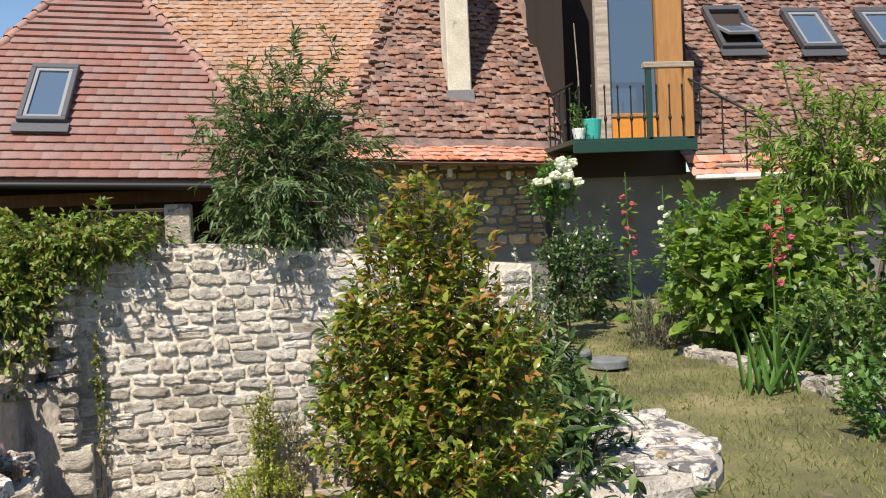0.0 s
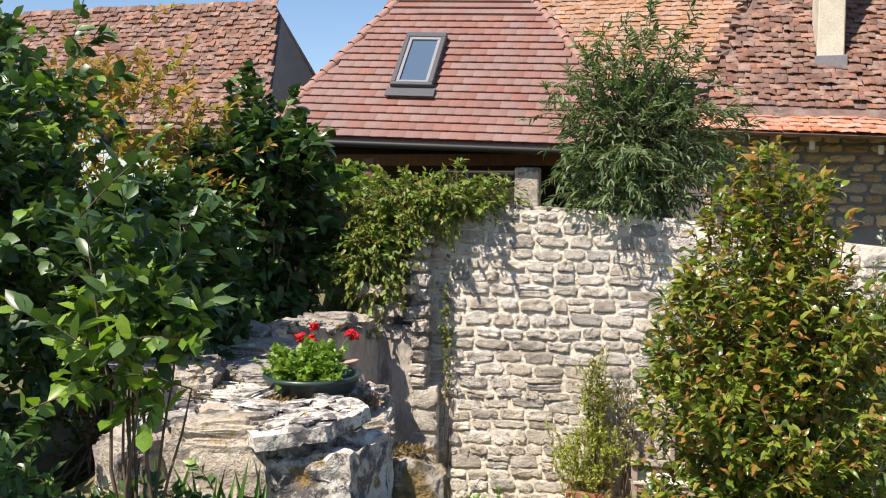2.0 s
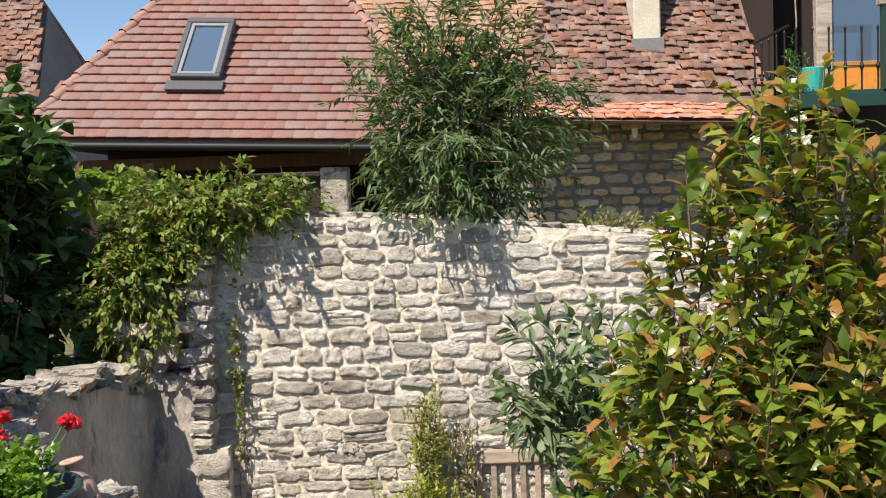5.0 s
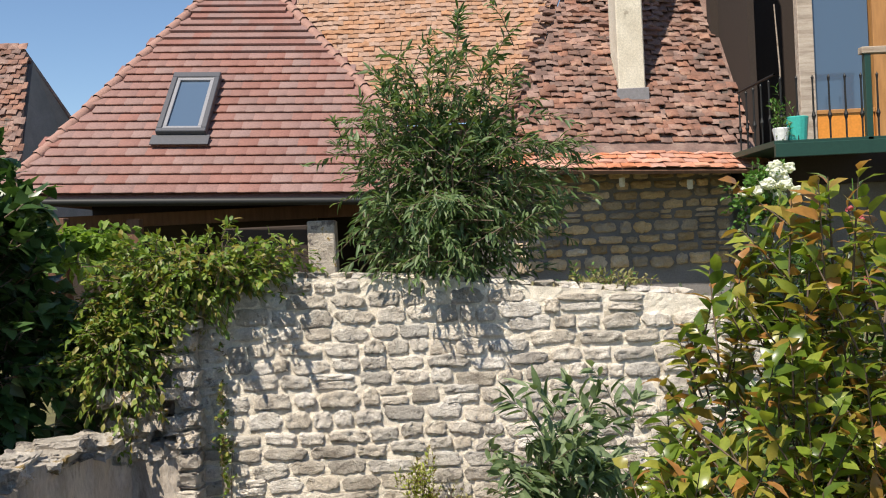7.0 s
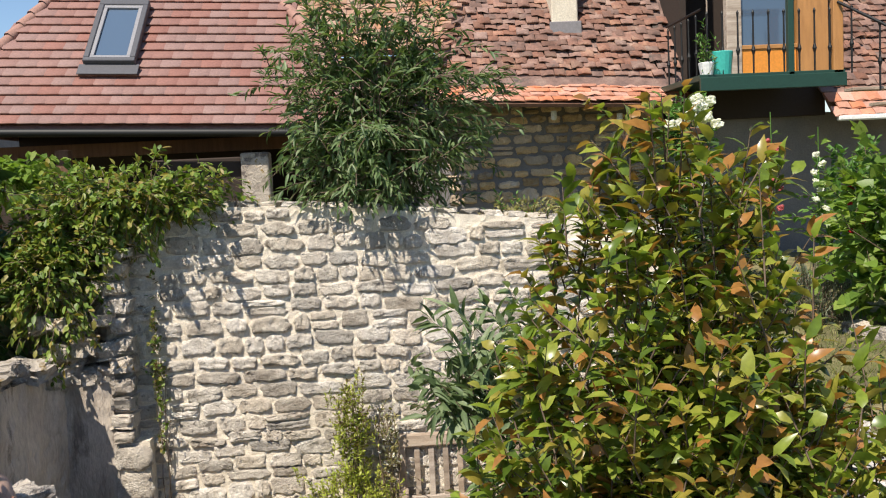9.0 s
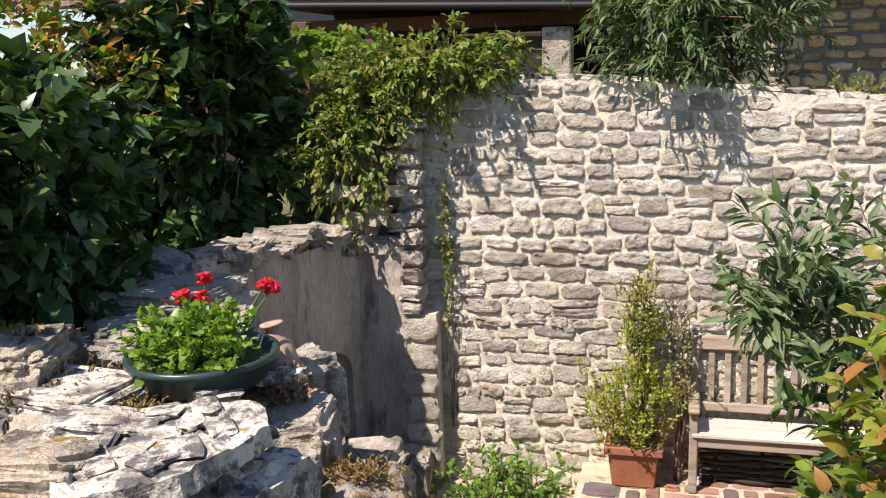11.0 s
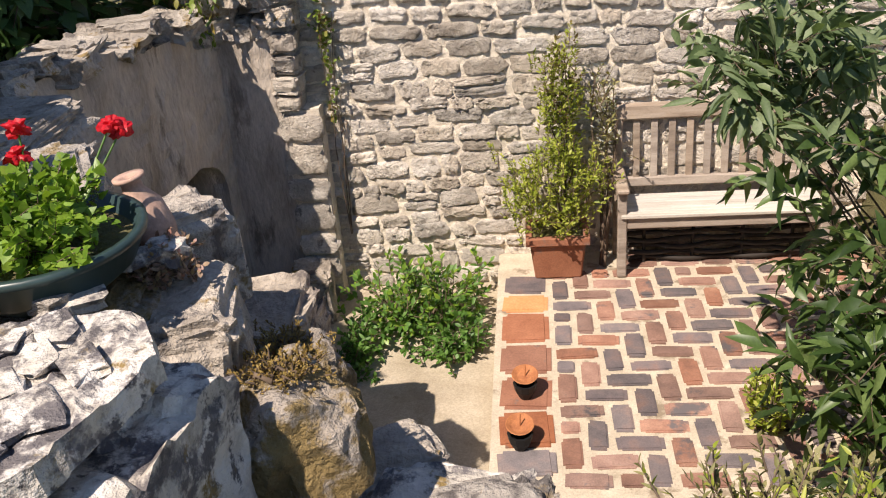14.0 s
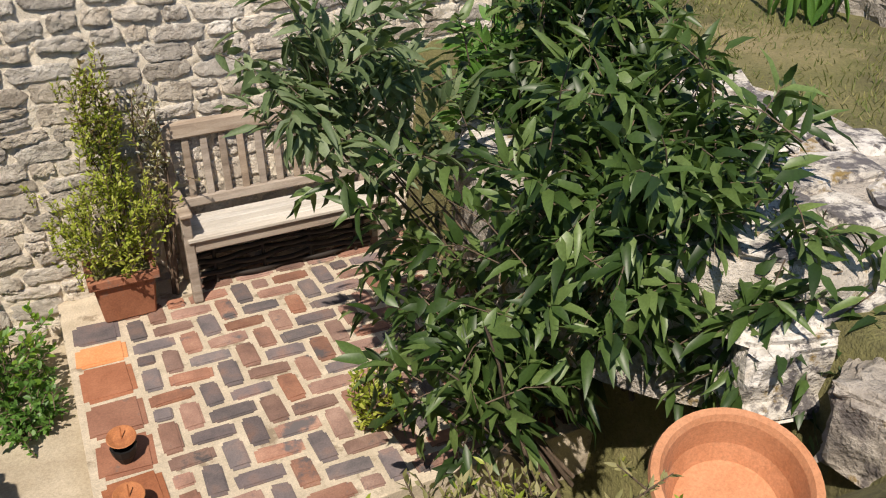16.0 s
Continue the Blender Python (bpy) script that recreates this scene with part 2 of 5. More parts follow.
M["willow"] = leafy("narrow_grey_leaf", [(0.062, 0.115, 0.036), (0.115, 0.185, 0.064), (0.20, 0.255, 0.115)], 0.5)
M["ivy"] = leafy("creeper_leaf", [(0.10, 0.17, 0.03), (0.16, 0.25, 0.035), (0.24, 0.30, 0.05), (0.30, 0.22, 0.06)], 0.5)
M["olive_leaf"] = leafy("yellow_green_leaf", [(0.23, 0.30, 0.035), (0.36, 0.42, 0.055), (0.46, 0.48, 0.10)], 0.5)
M["dry_leaf"] = leafy("brown_twig_leaf", [(0.13, 0.10, 0.03), (0.20, 0.13, 0.05), (0.16, 0.16, 0.04)], 0.6)
M["dry_moss"] = leafy("golden_moss", [(0.20, 0.13, 0.03), (0.30, 0.20, 0.05), (0.38, 0.28, 0.09)], 0.8, 0.1)
M["herb"] = leafy("herb_leaf", [(0.063, 0.154, 0.028), (0.112, 0.238, 0.042), (0.154, 0.294, 0.070)], 0.5)
M["vine"] = leafy("vine_leaf", [(0.10, 0.18, 0.03), (0.19, 0.30, 0.05), (0.31, 0.40, 0.09)], 0.45, 0.45)
M["silver"] = leafy("silver_green_leaf", [(0.17, 0.22, 0.15), (0.26, 0.30, 0.22)], 0.6)
M["dry_hebe"] = leafy("dry_yellow_leaf", [(0.20, 0.20, 0.07), (0.30, 0.28, 0.12), (0.40, 0.36, 0.18)], 0.6)
M["grass"] = leafy("grass_blade", [(0.10, 0.14, 0.03), (0.17, 0.20, 0.05), (0.34, 0.30, 0.13)], 0.6, 0.25)
M["red_petal"] = leafy("red_petal", [(0.55, 0.008, 0.015), (0.72, 0.02, 0.04)], 0.5)
M["white_petal"] = leafy("white_petal", [(0.72, 0.72, 0.66), (0.82, 0.82, 0.78)], 0.6)
M["pink_petal"] = leafy("pink_petal", [(0.42, 0.06, 0.08), (0.60, 0.15, 0.16)], 0.6)
M["smoke"] = leafy("orange_leaf", [(0.42, 0.24, 0.07), (0.50, 0.30, 0.10), (0.25, 0.22, 0.06)], 0.6, 0.4)
M["sedum"] = leafy("sedum_leaf", [(0.35, 0.17, 0.15), (0.25, 0.20, 0.10), (0.45, 0.28, 0.25)], 0.5, 0.1)


# ---- helpers ----
rng = np.random.default_rng(7)


def link_mesh(name, me, material, parent=None, label=""):
    if material:
        me.materials.append(M[material])
    ob = new(name, me)
    if parent:
        ob.parent = parent
    if label:
        ob["label"] = label
    return ob


def part(name, bm, material, parent=None, label="", smooth=False):
    me = bpy.data.meshes.new(name)
    bm.normal_update()
    bm.to_mesh(me)
    bm.free()
    if smooth:
        me.shade_smooth()
    return link_mesh(name, me, material, parent, label)


def thing(name, at, label, category, group="", kind=""):
    e = new(name)
    e.empty_display_size = 0.1
    e.matrix_basis = at if isinstance(at, Matrix) else Matrix.Translation(at)
    return tagged(e, label, category, group, kind)


def raw(name, verts, faces, material, parent=None, smooth=False, label=""):
    me = bpy.data.meshes.new(name)
    me.from_pydata([tuple(v) for v in verts] if not isinstance(verts, np.ndarray) else verts.tolist(), [], faces if isinstance(faces, list) else faces.tolist())
    me.update()
    if smooth:
        me.shade_smooth()
    return link_mesh(name, me, material, parent, label)


def slab(bm, lo, hi, bevel=0.0):
    r = bmesh.ops.create_cube(bm, size=1.0)
    lo, hi = Vector(lo), Vector(hi)
    for v in r["verts"]:
        v.co = Vector(((lo[i] + hi[i]) / 2 + v.co[i] * (hi[i] - lo[i]) for i in range(3)))
    if bevel:
        es = list({e for v in r["verts"] for e in v.link_edges})
        bmesh.ops.bevel(bm, geom=es, offset=bevel, segments=1, affect="EDGES")
    return bm


def box_part(name, lo, hi, material, parent=None, bevel=0.006, label=""):
    return part(name, slab(bmesh.new(), lo, hi, bevel), material, parent, label)


def lathe(profile, seg=24):
    bm = bmesh.new()
    rings = []
    for r, z in profile:
        rings.append([bm.verts.new((r * math.cos(a * 2 * math.pi / seg), r * math.sin(a * 2 * math.pi / seg), z)) for a in range(seg)])
    for a, b in zip(rings, rings[1:]):
        for i in range(seg):
            bm.faces.new((a[i], a[(i + 1) % seg], b[(i + 1) % seg], b[i]))
    bmesh.ops.remove_doubles(bm, verts=bm.verts, dist=1e-5)
    return bm


def tubes(paths, sides=5):
    """paths: lists of (point, radius)"""
    V, F = [], []
    for p in paths:
        start = len(V)
        for i, (c, r) in enumerate(p):
            c = np.array(c, float)
            a = np.array(p[max(0, i - 1)][0], float)
            b = np.array(p[min(len(p) - 1, i + 1)][0], float)
            d = b - a
            d /= np.linalg.norm(d) + 1e-9
            u = np.cross(d, (0.3, 0.9, 0.2))
            u /= np.linalg.norm(u) + 1e-9
            w = np.cross(d, u)
            for k in range(sides):
                an = 2 * math.pi * k / sides
                V.append(c + r * (math.cos(an) * u + math.sin(an) * w))
        for i in range(len(p) - 1):
            for k in range(sides):
                q = start + i * sides
                F.append((q + k, q + (k + 1) % sides, q + sides + (k + 1) % sides, q + sides + k))
    return V, F


LEAF = {  # two stations along the leaf: place, half width
    "lance": (0.30, 0.5, 0.68, 0.36), "heart": (0.14, 0.5, 0.55, 0.36), "oval": (0.32, 0.46, 0.68, 0.42), "blade": (0.2, 0.5, 0.6, 0.4),
}


def leaf_cloud(name, P, D, L, W, material, parent, shape="lance", curl=0.18, flat=0.0):
    n = len(P)
    D = D / (np.linalg.norm(D, axis=1, keepdims=True) + 1e-9)
    up = np.tile((0, 0, 1.0), (n, 1)) + rng.normal(0, 0.45 * (1 - flat), (n, 3))
    S = np.cross(D, up)
    S /= np.linalg.norm(S, axis=1, keepdims=True) + 1e-9
    N = np.cross(S, D)
    u1, w1, u2, w2 = LEAF[shape]
    T = np.array([(0, 0, 0), (u1, -w1, 0.03), (u1, 0, -0.02), (u1, w1, 0.03), (u2, -w2, -0.35 * curl + 0.03), (u2, 0, -0.35 * curl - 0.02), (u2, w2, -0.35 * curl + 0.03), (1, 0, -curl)])
    L, W = np.asarray(L).reshape(-1, 1, 1), np.asarray(W).reshape(-1, 1, 1)
    V = P[:, None, :] + T[None, :, 0:1] * L * D[:, None, :] + T[None, :, 1:2] * W * S[:, None, :] + T[None, :, 2:3] * L * N[:, None, :]
    base = (np.arange(n) * 8)[:, None]
    tri = np.array([(0, 2, 1), (0, 3, 2), (4, 5, 7), (5, 6, 7)])
    quad = np.array([(1, 2, 5, 4), (2, 3, 6, 5)])
    ft = (base[:, None, :] + tri[None]).reshape(-1, 3)
    fq = (base[:, None, :] + quad[None]).reshape(-1, 4)
    return raw(name, V.reshape(-1, 3), ft.tolist() + fq.tolist(), material, parent, smooth=True)


def unit(n):
    v = rng.normal(0, 1, (n, 3))
    return v / np.linalg.norm(v, axis=1, keepdims=True)


def shrub(name, base, centre, radii, label, category, leaf="lilac", twigs=200, per=14, size=(0.07, 0.03), shape="lance", twig=0.3, stems=8,
          droop=0.25, rise=0.4, fill=0.45, curl=0.18, ragged=0.35, second=None, share=0.15, stem_r=0.012, group="", crop=None, spread=0.9):
    """A shrub of arching stems and leafy twigs; crop(x, y, z) keeps twigs out of walls."""
    ob = thing(name, base, label, category, group)
    base, c, R = np.array(base, float), np.array(centre, float), np.array(radii, float)
    d = unit(twigs * 2)
    rag = np.array([1 + ragged * noise.noise(Vector(v * 2.3) + Vector(base)) * 1.6 for v in d])
    rad = rng.uniform(fill, 1.0, (len(d), 1)) ** 0.6
    tip = c + d * R * rad * rag[:, None]
    if crop is not None:
        keep = np.array([crop(*p) for p in tip])
        tip, d = tip[keep], d[keep]
    tip, d = tip[:twigs], d[:twigs]
    n = len(tip)
    way = d * (1 - rise) + np.array((0, 0, rise)) + rng.normal(0, 0.25, (n, 3))
    way /= np.linalg.norm(way, axis=1, keepdims=True)
    tl = twig * rng.uniform(0.6, 1.3, (n, 1))
    root = tip - way * tl
    sag = np.zeros((n, 3))
    sag[:, 2] = -droop * tl[:, 0]
    P, D = [], []
    for k in range(per):
        s = (k + rng.uniform(0, 0.8, (n, 1))) / per
        pos = root + way * tl * s + sag * s * s
        along = way * tl + 2 * sag * s
        along /= np.linalg.norm(along, axis=1, keepdims=True)
        side = np.cross(along, rng.normal(0, 1, (n, 3)))
        side /= np.linalg.norm(side, axis=1, keepdims=True) + 1e-9
        P.append(pos)
        D.append(along * (0.55 + 0.8 * s) + side * spread + np.array((0, 0, -droop * 0.5)))
    P, D = np.concatenate(P), np.concatenate(D)
    m = len(P)
    L = size[0] * rng.uniform(0.55, 1.25, m)
    W = size[1] * rng.uniform(0.7, 1.2, m)
    P, D = P - base, D
    if second:
        # Second leaf colour, likelier towards the top.
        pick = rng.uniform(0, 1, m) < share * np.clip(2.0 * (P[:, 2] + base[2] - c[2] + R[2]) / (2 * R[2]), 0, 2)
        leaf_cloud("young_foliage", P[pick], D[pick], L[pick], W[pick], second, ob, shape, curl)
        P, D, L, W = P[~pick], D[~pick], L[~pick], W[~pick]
    leaf_cloud("foliage", P, D, L, W, leaf, ob, shape, curl)
    paths = []
    for i in range(n):
        r0 = root[i] - base
        t0 = r0 + way[i] * tl[i]
        mid = (r0 + t0) / 2 + sag[i] * 0.25
        paths.append([(r0, stem_r * 0.30), (mid, stem_r * 0.24), (t0 + sag[i], stem_r * 0.1)])
    for i in range(stems):
        j = rng.integers(n)
        e = root[j] - base
        b = np.array((rng.normal(0, R[0] * 0.12), rng.normal(0, R[1] * 0.12), 0))
        paths.append([(b + (e - b) * s + np.array((0, 0, 0.25 * R[2] * s * (1 - s))) + rng.normal(0, 0.012, 3) * (0 < s < 1), stem_r * (1 - 0.65 * s)) for s in np.linspace(0, 1, 6)])
    V, F = tubes(paths, 4)
    raw("branchwork", V, F, "bark", ob, True)
    return ob


def rock_mesh(size, seed, rough=0.25, sub=3, flat=0.0, strata=0.0):
    bm = bmesh.new()
    bmesh.ops.create_icosphere(bm, subdivisions=sub, radius=1.0)
    off = Vector((seed * 7.31, seed * 3.7, seed * 1.9))
    for v in bm.verts:
        p = v.co.normalized()
        q = Vector([math.copysign(abs(a) ** (0.36 if flat else 0.75), a) for a in p])
        n1 = noise.noise(p * 1.3 + off) * 1.0 + noise.noise(p * 2.9 + off) * 0.5 + noise.noise(p * 7 + off) * 0.22 + abs(noise.noise(p * 5 + off)) * -0.5 + noise.noise(p * 15 + off) * 0.12
        cell = noise.cell(p * 2.3 + off) * 0.30 + noise.cell(p * 5.2 + off) * 0.10
        q *= 0.92 + rough * (n1 + cell)
        if strata:
            z = q.z * 5
            q.x *= 1 + strata * (noise.cell(Vector((0, 0, math.floor(z) + seed))) - 0.5)
            q.y *= 1 + strata * (noise.cell(Vector((5, 3, math.floor(z) + seed))) - 0.5)
        v.co = Vector((q.x * size[0], q.y * size[1], q.z * size[2]))
    return bm


def slab_rock(outline, thick, seed, amp=0.012):
    """A flat broken slab on an irregular outline, with flaked top and ragged edges."""
    bm = bmesh.new()
    f = bm.faces.new([bm.verts.new((x, y, 0)) for x, y in outline])
    r = bmesh.ops.extrude_face_region(bm, geom=[f])
    for v in r["geom"]:
        if isinstance(v, bmesh.types.BMVert):
            v.co.z += thick
    bmesh.ops.recalc_face_normals(bm, faces=bm.faces)
    bmesh.ops.triangulate(bm, faces=bm.faces)
    for _ in range(4):
        bmesh.ops.subdivide_edges(bm, edges=[e for e in bm.edges if e.calc_length() > 0.035], cuts=1, use_grid_fill=True)
        bmesh.ops.triangulate(bm, faces=bm.faces)
    for v in bm.verts:
        o = Vector((seed, seed * 2, 0))
        c = v.co.copy()
        v.co.z += (noise.cell(c * 9 + o) - 0.5) * amp * 1.6 + noise.noise(c * 6 + o) * amp * 1.5 + noise.noise(c * 22 + o) * amp * 0.6
        v.co.x += noise.noise(c * 11 + o) * amp * 1.4
        v.co.y += noise.noise(c * 11 - o) * amp * 1.4
    return bm


def rock(at, size, seed, material="rock", rot=(0, 0, 0), label="weathered grey limestone boulder in the rockery", rough=0.25, sub=3, flat=0.0, strata=0.0, group="rockery boulders"):
    bm = rock_mesh([s / 2 for s in size], seed, rough, sub, flat, strata)
    ob = part("rock", bm, material)
    ob.matrix_basis = pose(*at, *rot)
    return tagged(ob, label, "rock", group)


# ---- ground ----
def step(a, b, t):
    t = np.clip((t - a) / (b - a), 0, 1)
    return t * t * (3 - 2 * t)


def ground_h(x, y):
    x, y = np.asarray(x, float), np.asarray(y, float)
    h = 1.2 + 0.0 * x
    h = h + 0.022 * np.clip(y + 1, 0, 12) * step(1.6, 2.6, x)
    pit = step(-3.1, -2.95, x) * (1 - step(1.75, 1.95, x)) * step(-2.6, -1.15, y) * (1 - step(1.9, 2.0, y))
    h = h * (1 - pit) - 0.30 * pit
    mound = step(-2.9, -2.2, x) * (1 - step(-1.35, -0.95, x)) * step(-2.75, -2.35, y) * (1 - step(-1.5, -0.6, y))
    h = h * (1 - mound) + 1.5 * mound
    back = step(1.95, 2.05, y) * (1 - step(1.7, 2.8, x))
    back = back * (1 - step(6.5, 8.5, y)) * step(-3.1, -2.5, x)
    h = h * (1 - back) + 2.42 * back
    return h


gx = np.unique(np.concatenate([np.linspace(-400, -14, 24), np.arange(-14, -3.2, 0.4), np.arange(-3.2, 5.2, 0.09), np.arange(5.2, 16, 0.4), np.linspace(16, 400, 24)]))
gy = np.unique(np.concatenate([np.linspace(-400, -10, 24), np.arange(-10, -2.5, 0.3), np.arange(-2.5, 3.2, 0.09), np.arange(3.2, 16, 0.35), np.linspace(16, 400, 24)]))
GX, GY = np.meshgrid(gx, gy)
GZ = ground_h(GX, GY)
bumpy = np.array([noise.noise(Vector((a * 1.7, b * 1.7, 0))) * 0.03 + noise.noise(Vector((a * 6, b * 6, 3))) * 0.012 for a, b in zip(GX.ravel(), GY.ravel())])
gv = np.stack([GX.ravel(), GY.ravel(), GZ.ravel() + bumpy], 1)
nx, ny = len(gx), len(gy)
ii = np.arange((ny - 1) * nx).reshape(ny - 1, nx)[:, :-1].ravel()
gf = np.stack([ii, ii + 1, ii + nx + 1, ii + nx], 1)
tagged(raw("ground", gv, gf, "earth", None, True), "dry garden soil and worn grass", "ground", kind="structure")


# ---- the tall rubble wall ----
WY = 1.66
WX0, WX1, WZ0, WZ1 = -1.64, 2.45, -0.35, 2.82
wall = thing("wall_north", (0, 0, 0), "cream limestone rubble wall with pale lime mortar", "wall", kind="structure")


def wall_top(x):
    """The coping line falls towards the east; the west end is broken lower under the creeper."""
    return 2.765 - 0.055 * (x + 1.1) - 0.05 * max(0.0, x) - 0.35 * min(0.35, max(0.0, -1.12 - x))


def backing(name, x0, x1, z0, z1, y0, y1, material, parent, cell=0.05, amp=0.012, crest=None):
    """A mortar bed: a box with an uneven front face towards -y."""
    bm = bmesh.new()
    nxx, nzz = max(2, int((x1 - x0) / cell)), max(2, int((z1 - z0) / cell))
    grid = [[bm.verts.new((x0 + (x1 - x0) * i / nxx, y0 + amp * noise.noise(Vector((i * 0.7, j * 0.7, 2))), z0 + ((crest(x0 + (x1 - x0) * i / nxx) if crest else z1) - z0) * j / nzz)) for i in range(nxx + 1)] for j in range(nzz + 1)]
    for j in range(nzz):
        for i in range(nxx):
            bm.faces.new((grid[j][i], grid[j][i + 1], grid[j + 1][i + 1], grid[j + 1][i]))
    r = slab(bmesh.new(), (x0, y0 + 0.03, z0), (x1, y1, z1))
    if crest:
        for v in r.verts:
            if v.co.z > z0 + 0.1:
                v.co.z = crest(v.co.x) - 0.01
    me = bpy.data.meshes.new(name)
    r.to_mesh(me)
    r.free()
    bm.from_mesh(me)
    bpy.data.meshes.remove(me)
    return part(name, bm, material, parent, smooth=False)


backing("mortar_bed", WX0, WX1, WZ0, WZ1, WY + 0.006, WY + 0.42, "mortar", wall, 0.03, 0.01, wall_top)


def stone_template(seed, nxs=13, nzs=9):
    """Front of a rubble stone, one unit wide and high: a broken flat face with a ragged outline, towards -y."""
    V, F = [], []
    rr = random.Random(seed)
    tilt_x, tilt_z = rr.uniform(-0.35, 0.35), rr.uniform(-0.1, 0.35)
    corner = [rr.uniform(0.06, 0.36) for _ in range(4)]
    for j in range(nzs):
        for i in range(nxs):
            u, v = i / (nxs - 1) * 2 - 1, j / (nzs - 1) * 2 - 1
            cut = corner[(u > 0) + 2 * (v > 0)]
            k = 1 - cut * max(0.0, abs(u) + abs(v) - 1.05)
            ragged = Vector((u * 2.4, v * 1.7, seed * 3.1))
            x = u * 0.5 * k + 0.08 * noise.noise(ragged) + 0.02 * noise.noise(ragged * 3)
            z = v * 0.5 * k + 0.13 * noise.noise(ragged + Vector((0, 0, 9.5))) + 0.03 * noise.noise(ragged * 3.3)
            edge = max(abs(u), abs(v))
            body = 0.35 if edge > 0.99 else (0.93 if edge > 0.7 else 1.0)
            y = -body * (0.75 + tilt_x * u * 0.5 - tilt_z * v * 0.5) - 0.55 * body * noise.noise(Vector((u * 1.8, v * 1.4, seed + 4.2))) - 0.4 * body * noise.noise(Vector((u * 5, v * 3.5, seed + 8.2))) - 0.45 * noise.noise(Vector((u * 11, v * 7, seed)))
            if edge > 0.99:
                y = 0.9
            V.append((x, y, z))
    for j in range(nzs - 1):
        for i in range(nxs - 1):
            a = j * nxs + i
            F.append((a, a + 1, a + nxs + 1, a + nxs))
    return V, F


stone_T = [stone_template(s) for s in range(14)]


def template_meshes(name, T, material):
    out = []
    for V, F in T:
        me = bpy.data.meshes.new(name)
        me.from_pydata(V, [], F)
        me.shade_smooth()
        me.materials.append(M[material])
        out.append(me)
    return out


stone_M = template_meshes("stone", stone_T, "limestone")


def courses(x0, x1, z0, z1, seed, hmin=0.075, hmax=0.15, lmin=0.11, lmax=0.36, gap=0.006, sag=0.035):
    """Stones of a coursed rubble face: centre x, z, width, height."""
    rr = random.Random(seed)
    out, z = [], z0
    while z < z1 - 0.03:
        h = min(rr.uniform(hmin, hmax), z1 - z)
        x = x0 - rr.uniform(0, 0.1)
        while x < x1 - 0.03:
            w = rr.uniform(lmin, lmax)
            a, b = max(x, x0), min(x + w, x1)
            if b - a > 0.06:
                cx = (a + b) / 2
                wob = sag * noise.noise(Vector((cx * 1.3, z * 0.9, seed)))
                if rr.random() < 0.13 and h > 0.12:
                    out.append((cx, z + h * 0.27 + wob, b - a - gap, h * 0.5 - gap * 0.8))
                    out.append((cx + rr.uniform(-0.02, 0.02), z + h * 0.77 + wob, b - a - gap, h * 0.46 - gap * 0.8))
                else:
                    out.append((cx, z + h / 2 + wob + rr.uniform(-0.012, 0.012), b - a - gap * rr.uniform(0.6, 1.3), (h - gap) * rr.uniform(0.86, 1.12)))
            x += w
        z += h
    return out


# ---- sunken terrace floor ----
patio = thing("floor", (0, 0, 0), "herringbone paving of old red and blue-grey bricks in pale mortar", "paving", kind="structure")
box_part("mortar_bed", (-0.46, -0.68, -0.30), (1.95, 1.66, -0.006), "paving_mortar", patio, 0.004)
box_part("planting_strip", (-2.45, -0.70, -0.34), (-0.46, 1.66, -0.22), "sand", patio, 0.004, "sandy bare slab beside the brick paving")


# ---- roofs ----
def tile_template(seed, warp=0.1):
    rr = random.Random(seed)
    V = []
    for z in (0, 1):
        for x, y in ((-0.5, 0), (0, 0), (0.5, 0), (0.5, 1), (0, 1), (-0.5, 1)):
            V.append((x * (1 + rr.uniform(-0.03, 0.03) * (warp > 0)), y + rr.uniform(-0.06, 0.06) * (y == 0) * (warp > 0), z + 0.6 * (z == 0) * (y == 0) + (0.3 * (x == 0) + rr.uniform(-warp, warp) * 3) * (y == 0) * (warp > 0)))
    F = [(0, 5, 4, 1), (1, 4, 3, 2), (6, 7, 10, 11), (7, 8, 9, 10), (0, 1, 7, 6), (1, 2, 8, 7), (2, 3, 9, 8), (5, 0, 6, 11), (3, 4, 10, 9), (4, 5, 11, 10)]
    return V, F


tile_T = [tile_template(s, 0.12) for s in range(8)]
flat_T = [tile_template(s + 40, 0.0) for s in range(4)]


